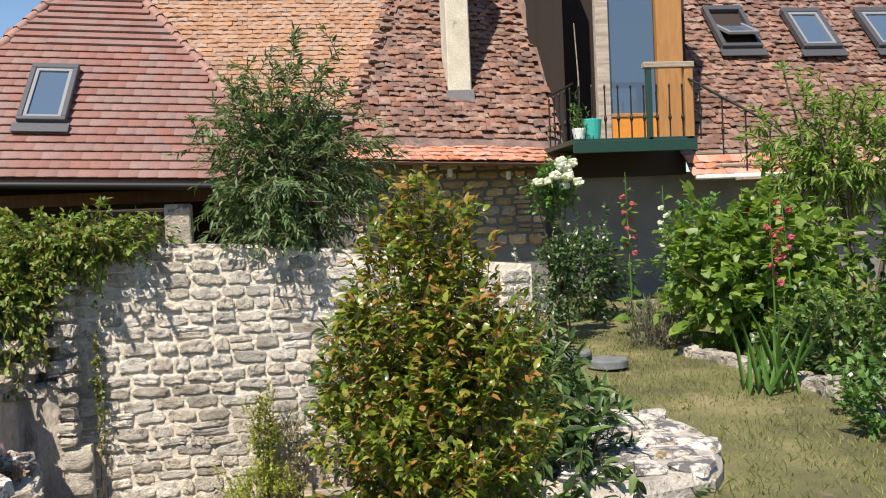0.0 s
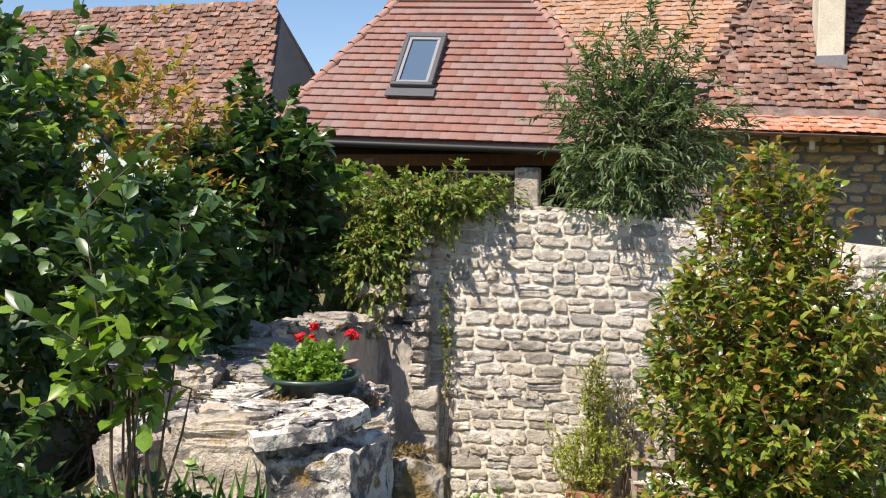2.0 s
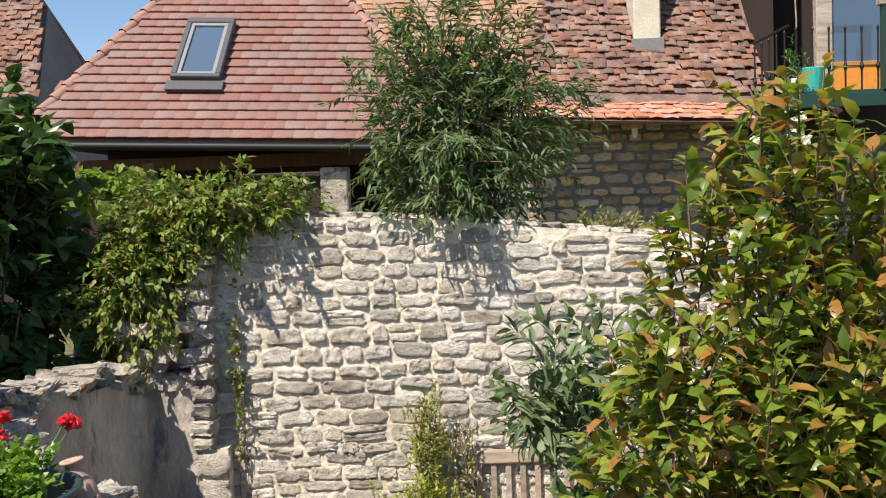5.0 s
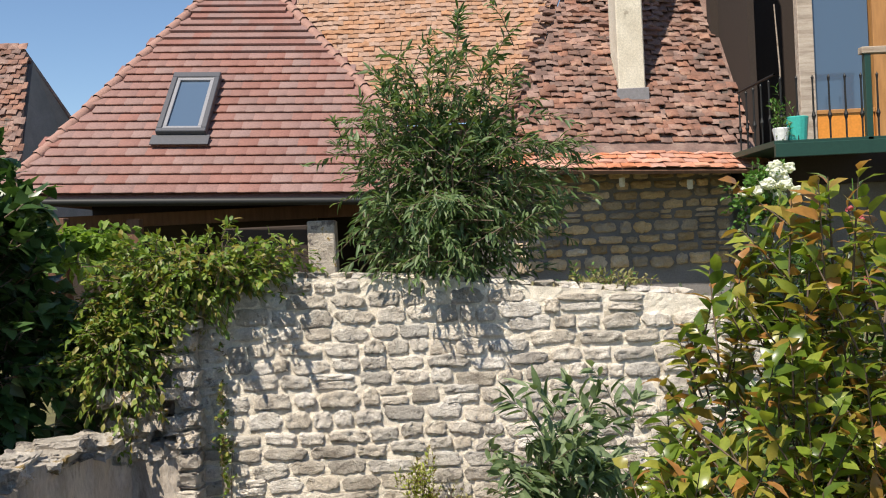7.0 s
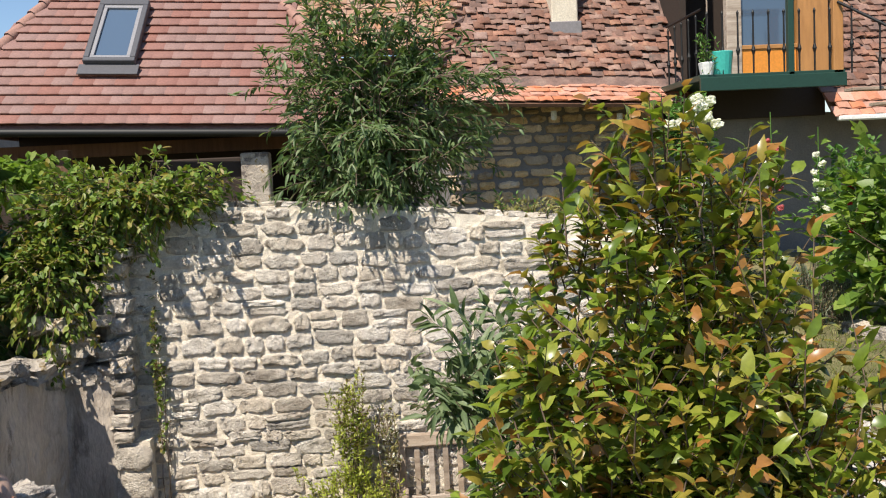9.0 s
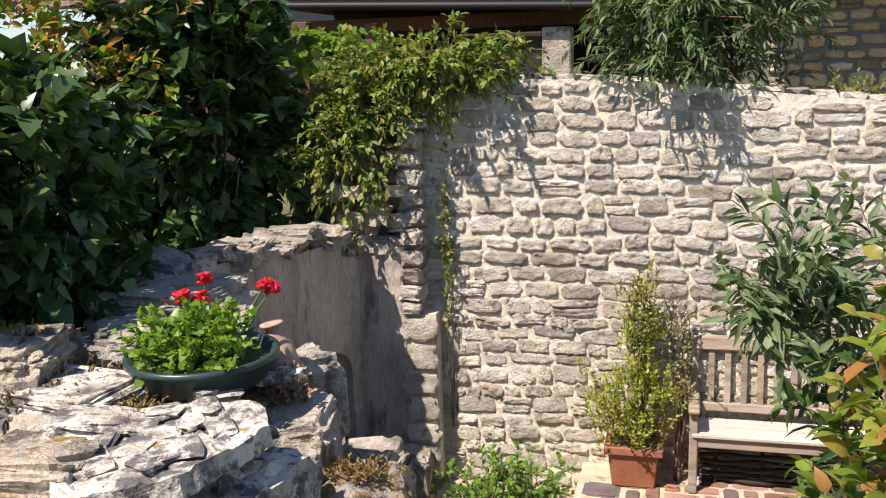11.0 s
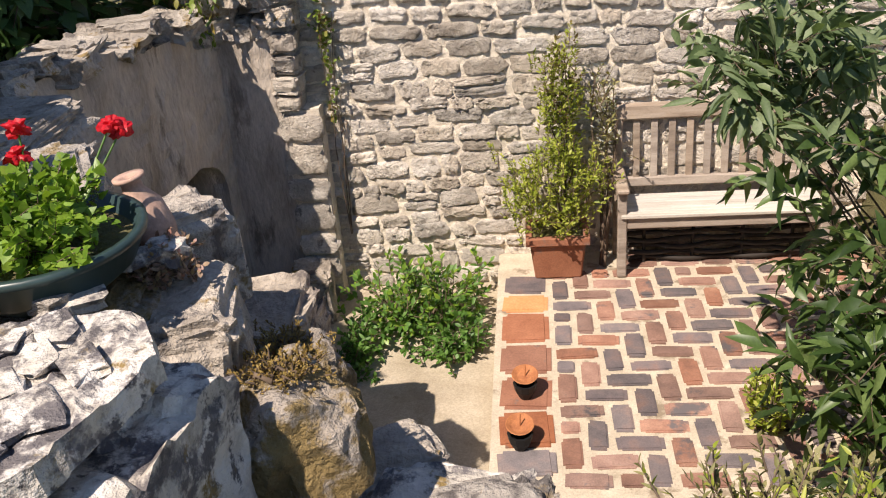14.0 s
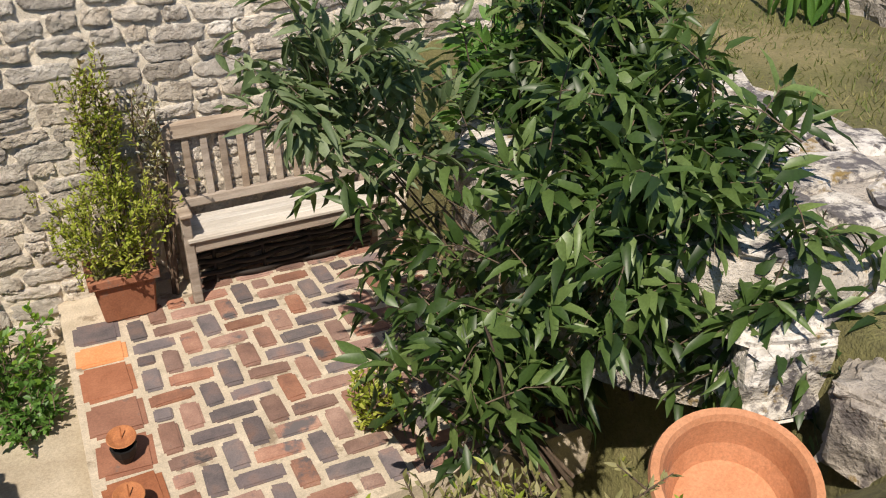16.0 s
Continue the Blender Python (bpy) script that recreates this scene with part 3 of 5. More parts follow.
def tiled(name, O, U, Vv, inside, urange, vrange, ex, w, th, jit, material, parent, T, n_obj=0, piece=None, seed=1, skip=None):
    """Lapped tiles on a slope: the lowest n_obj are objects of their own, the others one mesh."""
    rr = random.Random(seed)
    O, U, Vv = Vector(O), Vector(U).normalized(), Vector(Vv).normalized()
    N = U.cross(Vv).normalized()
    ms = template_meshes("tile", T, piece) if n_obj else []
    VV, FF, made, row = [], [], 0, 0
    v = vrange[0]
    while v < vrange[1]:
        u = urange[0] + (w / 2 if row % 2 else 0)
        while u < urange[1]:
            if inside(u, v + ex * 0.5) and not (skip and skip(u, v)):
                ww = w * (1 + jit * rr.uniform(-0.15, 0.15))
                a = jit * rr.uniform(-0.09, 0.09)
                lift = th * (1 + jit * rr.uniform(-0.2, 1.2))
                sagv = jit * 0.05 * noise.noise(Vector((u * 0.6, v * 0.9, seed)))
                p = O + U * u + Vv * (v + jit * rr.uniform(-0.02, 0.02)) + N * (th * 0.3 + sagv)
                tilt = -(th * 0.9) / ex
                m = Matrix.Translation(p) @ Matrix((U, Vv, N)).transposed().to_4x4() @ Euler((tilt * 0.6, jit * rr.uniform(-0.05, 0.05), a)).to_matrix().to_4x4() @ Matrix.Diagonal((ww * (0.985 if jit else 1.0), ex * 1.45, lift, 1))
                i = rr.randrange(len(T))
                if made < n_obj:
                    ob = new("tile", ms[i])
                    ob.parent, ob.matrix_basis = parent, m
                    made += 1
                else:
                    b = len(VV)
                    VV.extend(tuple(m @ Vector(q)) for q in T[i][0])
                    FF.extend(tuple(b + q for q in f) for f in T[i][1])
            u += w
        v += ex
        row += 1
    return tagged(raw(name, VV, FF, material, parent), kind="stuff") if VV else None


def poly(name, pts, thick, material, parent=None, label=""):
    """A slab on a planar outline, thickened downwards along its normal."""
    bm = bmesh.new()
    vs = [bm.verts.new(p) for p in pts]
    f = bm.faces.new(vs)
    bm.normal_update()
    n = f.normal.copy()
    r = bmesh.ops.extrude_face_region(bm, geom=[f])
    for v in r["geom"]:
        if isinstance(v, bmesh.types.BMVert):
            v.co -= n * thick
    bmesh.ops.recalc_face_normals(bm, faces=bm.faces)
    return part(name, bm, material, parent, label)


def roof_window(at, U, Vv, w, h, label, tilt=0.0):
    """A skylight lying on a slope; at: its lower left corner."""
    U, Vv = Vector(U).normalized(), Vector(Vv).normalized()
    N = U.cross(Vv)
    ob = thing("roof_window", Matrix.Translation(Vector(at) + N * 0.10) @ Matrix((U, Vv, N)).transposed().to_4x4(), label, "window", "roof windows")
    fw = w * 0.11
    for lo, hi in (((0, 0), (w, fw)), ((0, h - fw * 1.5), (w, h)), ((0, fw), (fw, h - fw * 1.5)), ((w - fw, fw), (w, h - fw * 1.5))):
        box_part("frame_bar", (*lo, 0.0), (*hi, 0.13), "dark_frame", ob, 0.01)
    sash = slab(bmesh.new(), (fw, fw, 0.05), (w - fw, fw * 1.7, 0.11), 0.005)
    slab(sash, (fw, h - fw * 2.3, 0.05), (w - fw, h - fw * 1.5, 0.11), 0.005)
    slab(sash, (fw, fw * 1.7, 0.05), (fw * 1.7, h - fw * 2.3, 0.11), 0.005)
    slab(sash, (w - fw * 1.7, fw * 1.7, 0.05), (w - fw, h - fw * 2.3, 0.11), 0.005)
    hinge = Matrix.Translation((0, h * 0.5, 0.08)) @ Matrix.Rotation(radians(tilt), 4, "X") @ Matrix.Translation((0, -h * 0.5, -0.08))
    part("sash", sash, "sash", ob).matrix_basis = hinge
    box_part("pane", (fw * 1.6, fw * 1.6, 0.06), (w - fw * 1.6, h - fw * 2.2, 0.075), "glass", ob, 0.0, "dark reflecting pane").matrix_basis = hinge
    if tilt:
        # Flat dark sheet paints the room's shade under the sash.
        box_part("opening", (fw, fw, 0.01), (w - fw, h - fw * 1.5, 0.03), "shade", ob, 0.0, "dark sheet standing for the unlit room below the open sash")
    box_part("flashing", (-0.06, -0.22, 0.035), (w + 0.06, 0.0, 0.055), "dark_frame", ob, 0.004)
    return ob


# purple-brown hipped house
ph = thing("house", (-3.0, 9.0, 1.2), "stone house with a purple-brown tiled hipped roof", "house")
PB = Vector((-3.0, 9.0, 1.2))


def loc(p, B):
    return tuple(Vector(p) - B)


EL, ER, AP = Vector((-6.14, 8.3, 3.88)), Vector((0.48, 8.3, 3.60)), Vector((-3.32, 12.93, 8.56))
BL, BR = Vector((-6.14, 18, 3.88)), Vector((0.48, 18, 3.60))
proof = poly("roof", [loc(EL, PB), loc(ER, PB), loc(AP, PB)], 0.10, "purple_tile", ph)
poly("roof_side", [loc(EL, PB), loc(AP, PB), loc(BL, PB)], 0.10, "purple_tile", ph)
poly("roof_side", [loc(ER, PB), loc(BR, PB), loc(AP, PB)], 0.10, "purple_tile", ph)
U1 = (ER - EL).normalized()
V1 = ((AP - EL) - U1 * (AP - EL).dot(U1)).normalized()
apu, apv, wid = (AP - EL).dot(U1), (AP - EL).dot(V1), (ER - EL).length
in1 = lambda u, v: u > apu * v / apv and u < wid - (wid - apu) * v / apv
tiled("tiles", loc(EL, PB), U1, V1, in1, (0.0, wid), (0, apv), 0.205, 0.3, 0.085, 0.0, "purple_tile", proof, flat_T, 280, "purple_tile_piece", 3)
ridge = []
for a, b, k in ((EL, AP, 24), (ER, AP, 24)):
    for i in range(k):
        p, q = a.lerp(b, i / k), a.lerp(b, (i + 1.12) / k)
        ridge.append([(loc(p + Vector((0, 0, 0.05)), PB), 0.10), (loc(q + Vector((0, 0, 0.03)), PB), 0.085)])
rv, rf = tubes(ridge, 8)
raw("hip_tiles", rv, rf, "hip_tile", ph, True, "pinkish clay hip tiles")
gut = [[(loc(EL + Vector((-0.1, -0.10, -0.06)), PB), 0.06), (loc(ER + Vector((0, -0.10, -0.06)), PB), 0.06)]]
rv, rf = tubes(gut, 8)
raw("gutter", rv, rf, "black_metal", ph, True, "dark metal gutter")
# Porch wall coloured near-black in place of the eave's shade.
box_part("wall", loc((-6.0, 11.5, 1.0), PB), loc((0.3, 11.8, 4.2), PB), "shade", ph, 0.0, "porch wall with deep shade painted into its colour")
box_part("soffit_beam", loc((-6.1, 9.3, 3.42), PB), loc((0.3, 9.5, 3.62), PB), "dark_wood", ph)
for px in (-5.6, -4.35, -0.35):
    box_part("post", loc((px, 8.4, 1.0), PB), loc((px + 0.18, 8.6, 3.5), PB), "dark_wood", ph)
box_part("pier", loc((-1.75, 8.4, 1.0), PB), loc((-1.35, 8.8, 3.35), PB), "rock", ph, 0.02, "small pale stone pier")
# Dark sheet that paints the depth of the porch shade.
box_part("back_wall", loc((-9.0, 10.6, 0.9), PB), loc((-1.9, 10.8, 3.5), PB), "shade", ph, 0.0, "back wall of the open porch, shade painted in near-black")
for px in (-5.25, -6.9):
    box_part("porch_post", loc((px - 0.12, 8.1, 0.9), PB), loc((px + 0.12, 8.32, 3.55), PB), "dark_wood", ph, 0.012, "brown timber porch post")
# Low wall painted near-black too, as part of the porch shade.
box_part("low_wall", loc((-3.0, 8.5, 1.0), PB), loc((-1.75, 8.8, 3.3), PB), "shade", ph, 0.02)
sw = Vector((-4.26, 9.25, 0))
SKO = EL + U1 * ((sw - EL).dot(U1)) + V1 * 1.23
roof_window(SKO, U1, V1, 0.76, 1.5, "closed skylight with grey metal frame on the purple roof")

# long orange roof behind
oh = thing("house", (0, 13, 1.2), "long house with a faded orange tiled roof", "house")
OB = Vector((0, 13, 1.2))
O0, O1 = Vector((-3.4, 11.3, 5.1)), Vector((2.6, 11.3, 5.1))
V2 = Vector((0, 1.9, 2.55)).normalized()
oroof = poly("roof", [loc(O0, OB), loc(O1, OB), loc(O1 + V2 * 3.3, OB), loc(O0 + V2 * 3.3, OB)], 0.1, "orange_tile", oh)
tiled("tiles", loc(O0, OB), (1, 0, 0), V2, lambda u, v: True, (0, 6.0), (0, 3.25), 0.13, 0.2, 0.03, 0.35, "orange_tile", oroof, tile_T, 0, None, 5)
box_part("wall", loc((-3.2, 12.0, 1.0), OB), loc((2.5, 14.5, 5.1), OB), "grey_wall", oh)

# old brown-tiled roof with chimney
bh = thing("house", (3, 9.5, 1.3), "old stone house with mossy brown tiles and a flared orange eave", "house")
BB = Vector((3, 9.5, 1.3))
E0, E1 = Vector((1.15, 8.62, 4.05)), Vector((4.93, 8.62, 3.88))
sl = radians(53)
V3 = Vector((0, math.cos(sl), math.sin(sl)))
U3 = (E1 - E0).normalized()
W3, H3 = (E1 - E0).length, 5.2
in3 = lambda u, v: u > 0.12 + 0.33 * v * (0.75 + 0.05 * v) and u < W3 - 0.05 * v
broof = poly("roof", [loc(E0, BB), loc(E1, BB), loc(E1 + V3 * H3, BB), loc(E0 + V3 * H3 + U3 * 1.75, BB)], 0.12, "old_tile", bh)
tiled("tiles", loc(E0, BB), U3, V3, in3, (0, W3 + 0.1), (0.42, H3), 0.118, 0.19, 0.034, 1.0, "old_tile", broof, tile_T, 290, "old_tile_piece", 8)
V3b = Vector((0, math.cos(radians(30)), math.sin(radians(30))))
tiled("eave_tiles", loc(E0 + Vector((-0.1, -0.28, -0.10)), BB), U3, V3b, lambda u, v: True, (0, W3 + 0.15), (0, 0.5), 0.15, 0.21, 0.03, 0.4, "new_tile", bh, tile_T, 0, None, 9)
poly("eave_board", [loc(E0 + Vector((-0.1, -0.3, -0.12)), BB), loc(E1 + Vector((0.1, -0.3, -0.12)), BB), loc(E1 + Vector((0.1, 0.3, 0.22)), BB), loc(E0 + Vector((-0.1, 0.3, 0.22)), BB)], 0.05, "dark_wood", bh)
side0, side1 = E0 + Vector((-0.1, 0, 0)), E0 + V3 * H3 + U3 * 1.6
poly("roof_side", [loc(side0, BB), loc(side1, BB), loc(side0 + Vector((0.4, 5, 0.3)), BB)], 0.1, "old_tile", bh)
V4 = ((side1 - side0)).normalized()
tiled("verge_tiles", loc(side0 + Vector((-0.1, -0.02, 0.0)), BB), (1, 0.5, 0), V4, lambda u, v: True, (0.0, 0.2), (0.2, 5.2), 0.12, 0.22, 0.05, 1.0, "old_tile", bh, tile_T, 0, None, 12)
bw = backing("wall", 1.2 - 3, 4.7 - 3, 1.0 - 1.3, 4.0 - 1.3, 9.3 - 9.5, 9.9 - 9.5, "grey_wall", bh, 0.2, 0.01)
ochre_M = template_meshes("stone", stone_T, "ochre_stone")
rs = random.Random(21)
for cx, cz, w, h in courses(1.3, 4.7, 2.4, 3.95, 22, 0.13, 0.22, 0.2, 0.45, 0.02):
    ob = new("stone", ochre_M[rs.randrange(14)])
    ob.parent = bw
    ob.matrix_basis = pose(cx - 3, 9.285 - 9.5, cz - 1.3) @ Matrix.Diagonal((w, 0.06, h, 1))
chim = thing("chimney", (0, 0, 0), "tall rendered chimney with cracked cream plaster", "chimney")
cb = bmesh.new()
slab(cb, (3.06, 9.42, 4.7), (3.48, 10.0, 9.2), 0.02)
for v in cb.verts:
    v.co.x += 0.012 * noise.noise(v.co * 2)
part("shaft", cb, "stucco", chim)
box_part("lead_flashing", (3.02, 9.36, 4.98), (3.52, 9.44, 5.20), "zinc", chim, 0.01, "grey lead flashing")
for lx, lz in ((2.94, 3.72), (3.96, 3.64)):
    lamp = thing("spot_lamp", (lx, 8.92, lz), "small white outdoor spotlight under the eave", "lamp", "eave spotlights")
    part("body", lathe([(0.0, 0.07), (0.045, 0.07), (0.045, -0.05), (0.03, -0.07), (0.0, -0.07)], 12), "white_paint", lamp)
    box_part("bracket", (-0.02, 0.02, 0.0), (0.02, 0.10, 0.03), "white_paint", lamp, 0.003)

# right house: roof with three skylights, recessed door and balcony
rh = thing("house", (9, 9, 1.3), "old stone house with brown clay roof and recessed balcony door", "house")
RB = Vector((9, 9, 1.3))
R0, R1 = Vector((7.15, 8.5, 3.62)), Vector((17.0, 8.5, 3.55))
sl5 = radians(48)
V5 = Vector((0, math.cos(sl5), math.sin(sl5)))
rroof = poly("roof", [loc(R0, RB), loc(R1, RB), loc(R1 + V5 * 5.6, RB), loc(R0 + V5 * 5.6, RB)], 0.12, "old_tile", rh)
tiled("tiles", loc(R0, RB), (1, 0, 0), V5, lambda u, v: True, (0, 8.5), (0.3, 5.6), 0.135, 0.21, 0.034, 0.9, "old_tile", rroof, tile_T, 240, "old_tile_piece", 15)
tiled("eave_tiles", loc(R0 + Vector((0, -0.2, -0.15)), RB), (1, 0, 0), V5, lambda u, v: True, (0, 8.5), (0, 0.4), 0.15, 0.21, 0.03, 0.4, "new_tile", rh, tile_T, 0, None, 16)
box_part("gutter", loc((7.1, 8.25, 3.42), RB), loc((16, 8.36, 3.50), RB), "white_paint", rh, 0.02)
box_part("wall", loc((4.85, 9.1, 1.0), RB), loc((17, 9.4, 3.6), RB), "grey_wall", rh)
for (wx, wv, ww, wh) in ((8.75, 3.15, 0.85, 1.35), (10.45, 3.1, 0.85, 1.30), (12.1, 3.1, 0.9, 1.3)):
    roof_window(R0 + Vector((wx - 7.15, 0, 0)) + V5 * wv, (1, 0, 0), V5, ww, wh, ("skylight with dark metal frame, its sash swung open" if wx < 9 else "closed skylight with dark metal frame on old brown tiles"), -24.0 if wx < 9 else 0.0)
# the recess; floor, back and sides have their shade painted in
box_part("wall", loc((3.6, 9.62, 1.0), RB), loc((5.3, 9.82, 3.95), RB), "grey_wall", rh, 0.01)
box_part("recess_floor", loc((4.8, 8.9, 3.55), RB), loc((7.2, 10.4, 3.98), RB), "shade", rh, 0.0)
box_part("recess_back", loc((4.8, 10.3, 3.9), RB), loc((7.3, 10.5, 9.0), RB), "shade", rh, 0.0, "back of the balcony recess, its shade painted near-black")
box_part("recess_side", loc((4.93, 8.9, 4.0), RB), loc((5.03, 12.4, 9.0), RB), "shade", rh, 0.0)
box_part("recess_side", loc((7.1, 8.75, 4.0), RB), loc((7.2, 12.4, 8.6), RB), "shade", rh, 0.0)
door = thing("door_1", (5.47, 8.0, 4.06), "tall glazed balcony door with orange-painted lower panel", "door", kind="structure")
box_part("pane", (0.06, 0.06, 0.46), (0.86, 0.09, 3.4), "glass", door, 0.0, "blue reflecting glass")
box_part("panel", (0.02, 0.02, 0.04), (0.88, 0.08, 0.44), "orange_paint", door, 0.01, "orange lower panel")
box_part("stile", (-0.16, -0.02, 0.0), (0.06, 0.12, 3.4), "bench_wood", door, 0.01, "weathered timber jamb")
box_part("stile", (0.89, -0.02, 0.0), (1.34, 0.12, 3.4), "gold_wood", door, label="broad varnished timber jamb")
box_part("rail", (0.06, 0.0, 0.43), (0.89, 0.1, 0.49), "gold_wood", door)
bal = thing("balcony", (4.55, 7.0, 4.0), "dark green iron balcony with balusters and timber post", "balcony")
box_part("platform", (0.0, 0.0, -0.02), (2.0, 2.2, 0.06), "green_paint", bal)
box_part("fascia", (0.0, -0.04, -0.16), (2.0, 0.02, 0.02), "green_paint", bal)
for i in range(9):
    bx = 0.12 + i * 0.21
    part("baluster", lathe([(0.012, 0.05), (0.014, 0.3), (0.03, 0.36), (0.014, 0.42), (0.012, 0.8), (0.02, 0.86), (0.0, 0.9)], 8), "black_metal", bal).location = (bx, 0.03, 0)
box_part("timber_post", (1.84, 0.0, 0.0), (1.98, 0.12, 1.15), "gold_wood", bal, 0.01, "golden timber post")
box_part("timber_post", (1.22, 0.0, 0.0), (1.30, 0.09, 1.18), "green_paint", bal)
box_part("top_rail", (1.18, -0.02, 1.13), (2.0, 0.11, 1.22), "bench_wood", bal, 0.01)
rv, rf = tubes([[((1.9, 0.0, 0.95), 0.02), ((2.6, -1.2, 0.1), 0.02), ((3.1, -2.0, -0.7), 0.02)]], 6)
raw("handrail", rv, rf, "black_metal", bal, True)
for i in range(7):
    f = i / 6
    box_part("stair_tread", (1.95 + f * 1.1, -0.3 - f * 1.7, -0.25 - f * 1.3), (2.75 + f * 1.1, -0.05 - f * 1.7, -0.21 - f * 1.3), "bench_wood", bal, 0.004)
for i in range(5):
    part("baluster", lathe([(0.012, 0.05), (0.014, 0.3), (0.03, 0.36), (0.014, 0.42), (0.012, 0.8), (0.02, 0.86), (0.0, 0.9)], 8), "black_metal", bal).location = (0.05, 0.25 + i * 0.3, 0)
rv, rf = tubes([[((0.05, 0.03, 0.92), 0.018), ((0.05, 1.5, 0.92), 0.018)]], 6)
raw("side_rail", rv, rf, "black_metal", bal, True)
for i in range(6):
    f = (i + 0.5) / 6
    part("stair_baluster", lathe([(0.012, -0.62), (0.014, -0.3), (0.03, -0.24), (0.014, -0.18), (0.012, 0.2), (0.024, 0.24), (0.0, 0.27)], 8), "black_metal", bal).location = (1.9 + 1.2 * f, -2.0 * f, 0.75 - 1.65 * f)
pot = thing("teal_tub", (4.9, 7.15, 4.06), "turquoise plastic tub on the balcony", "tub")
part("body", lathe([(0, 0), (0.13, 0), (0.16, 0.30), (0.15, 0.31), (0.12, 0.03), (0, 0.03)], 16), "teal", pot)
pot = thing("flower_pot", (4.68, 7.1, 4.06), "small white plant pot on the balcony", "pot")
part("body", lathe([(0, 0), (0.08, 0), (0.11, 0.16), (0.10, 0.17), (0.07, 0.02), (0, 0.02)], 16), "white_paint", pot)

shrub("balcony_plant", (4.68, 7.1, 4.2), (4.68, 7.1, 4.52), (0.12, 0.12, 0.32), "straggly potted plant with thin leaves on the balcony", "plant", "herb", 34, 7, (0.08, 0.02), "lance", 0.25, 4, 0.2, 0.6, 0.2, 0.2, 0.3, stem_r=0.008)
cane = thing("plant_cane", (4.70, 7.12, 4.2), "thin pale cane standing in the balcony pot", "cane")
cv, cf = tubes([[((0, 0, 0), 0.012), ((0.01, 0, 0.8), 0.011), ((-0.03, 0, 1.65), 0.008)]], 6)
raw("stem", cv, cf, "bench_wood", cane, True)

# far gabled house and another roof beyond
fh = thing("house", (-13, 18, 1.2), "distant house with an old brown roof and grey gable", "house")
FB = Vector((-13, 18, 1.2))
ga = Vector((-10.1, 18.6, 8.2))
gl0, gl1 = Vector((-9.55, 16.5, 4.6)), Vector((-10.1, 18.6, 8.25))
Vg = (gl1 - gl0).normalized()
froof = poly("roof", [loc(gl0, FB), loc(gl1, FB), loc(gl1 + Vector((-9, 0.4, 0.1)), FB), loc(gl0 + Vector((-9, 0.2, 0)), FB)][::-1], 0.15, "old_tile", fh)
tiled("tiles", loc(gl0 + Vector((-9, 0.2, 0.22)), FB), (1, -0.03, 0), Vector((0, Vg.y, Vg.z)), lambda u, v: u < 9 - 0.13 * v, (0, 9), (0, 4.1), 0.16, 0.25, 0.04, 0.9, "old_tile", froof, tile_T, 0, None, 31)
gb = bmesh.new()
vs = [gb.verts.new(loc(p, FB)) for p in ((-9.62, 16.6, 1), (-8.4, 20.6, 1), (-8.6, 20.6, 4.4), (-10.0, 18.65, 8.05), (-9.62, 16.6, 4.6))]
gb.faces.new(vs)
rr_ = bmesh.ops.extrude_face_region(gb, geom=list(gb.faces))
for v in rr_["geom"]:
    if isinstance(v, bmesh.types.BMVert):
        v.co += Vector((-0.4, 0, 0))
bmesh.ops.recalc_face_normals(gb, faces=gb.faces)
part("gable_wall", gb, "grey_wall", fh, "grey rendered gable")
poly("roof_back", [loc(gl1, FB), loc((-8.3, 21, 4.2), FB), loc((-17, 21, 4.2), FB), loc(gl1 + Vector((-9, 0.4, 0.1)), FB)], 0.12, "old_tile", fh)
fh2 = thing("house", (-11, 26, 1.2), "distant house with an orange tiled roof", "house")
poly("roof", [(-4.0, -1.5, 4.6), (1.0, -1.5, 4.6), (0.2, 0.6, 6.35), (-4.0, 0.6, 6.35)], 0.15, "orange_tile", fh2)
box_part("wall", (-4, -1.0, 0), (0.9, 3.0, 4.7), "grey_wall", fh2)


# ---- shrubs (large) ----
cone = lambda x, y, z: z < 3.06 and math.hypot((x - 0.76) / 0.44, (y + 3.58) / 0.36) < min(1.0, max(0.25, 1.0 - 0.95 * (z - 2.36)))
shrub("photinia_bush", (0.76, -3.58, 1.2), (0.76, -3.58, 2.08), (0.58, 0.45, 1.5), "photinia bush with glossy green and coppery red leaves", "bush", "photinia", 2500, 13, (0.038, 0.020), "oval", 0.17, 18, 0.05, 0.5, 0.08, 0.55, 0.38, "photinia_red", 0.13, stem_r=0.006, crop=cone)
shrub("border_shrub", (0.22, -2.60, 1.2), (0.20, -2.58, 1.36), (0.26, 0.20, 0.20), "low pale olive leafy plant beside the photinia", "plant", "dry_hebe", 150, 10, (0.036, 0.014), "lance", 0.14, 8, 0.15, 0.5, 0.3, 0.3, 0.3, "olive_leaf", 0.3, stem_r=0.005)
shrub("buddleia_bush", (1.6, -0.5, 0.0), (1.68, -0.58, 1.20), (1.12, 0.92, 0.90), "buddleia bush with long drooping green leaves", "bush", "buddleia", 210, 13, (0.140, 0.042), "lance", 0.5, 16, 0.36, 0.35, 0.6, 0.35, 0.5, spread=1.2)
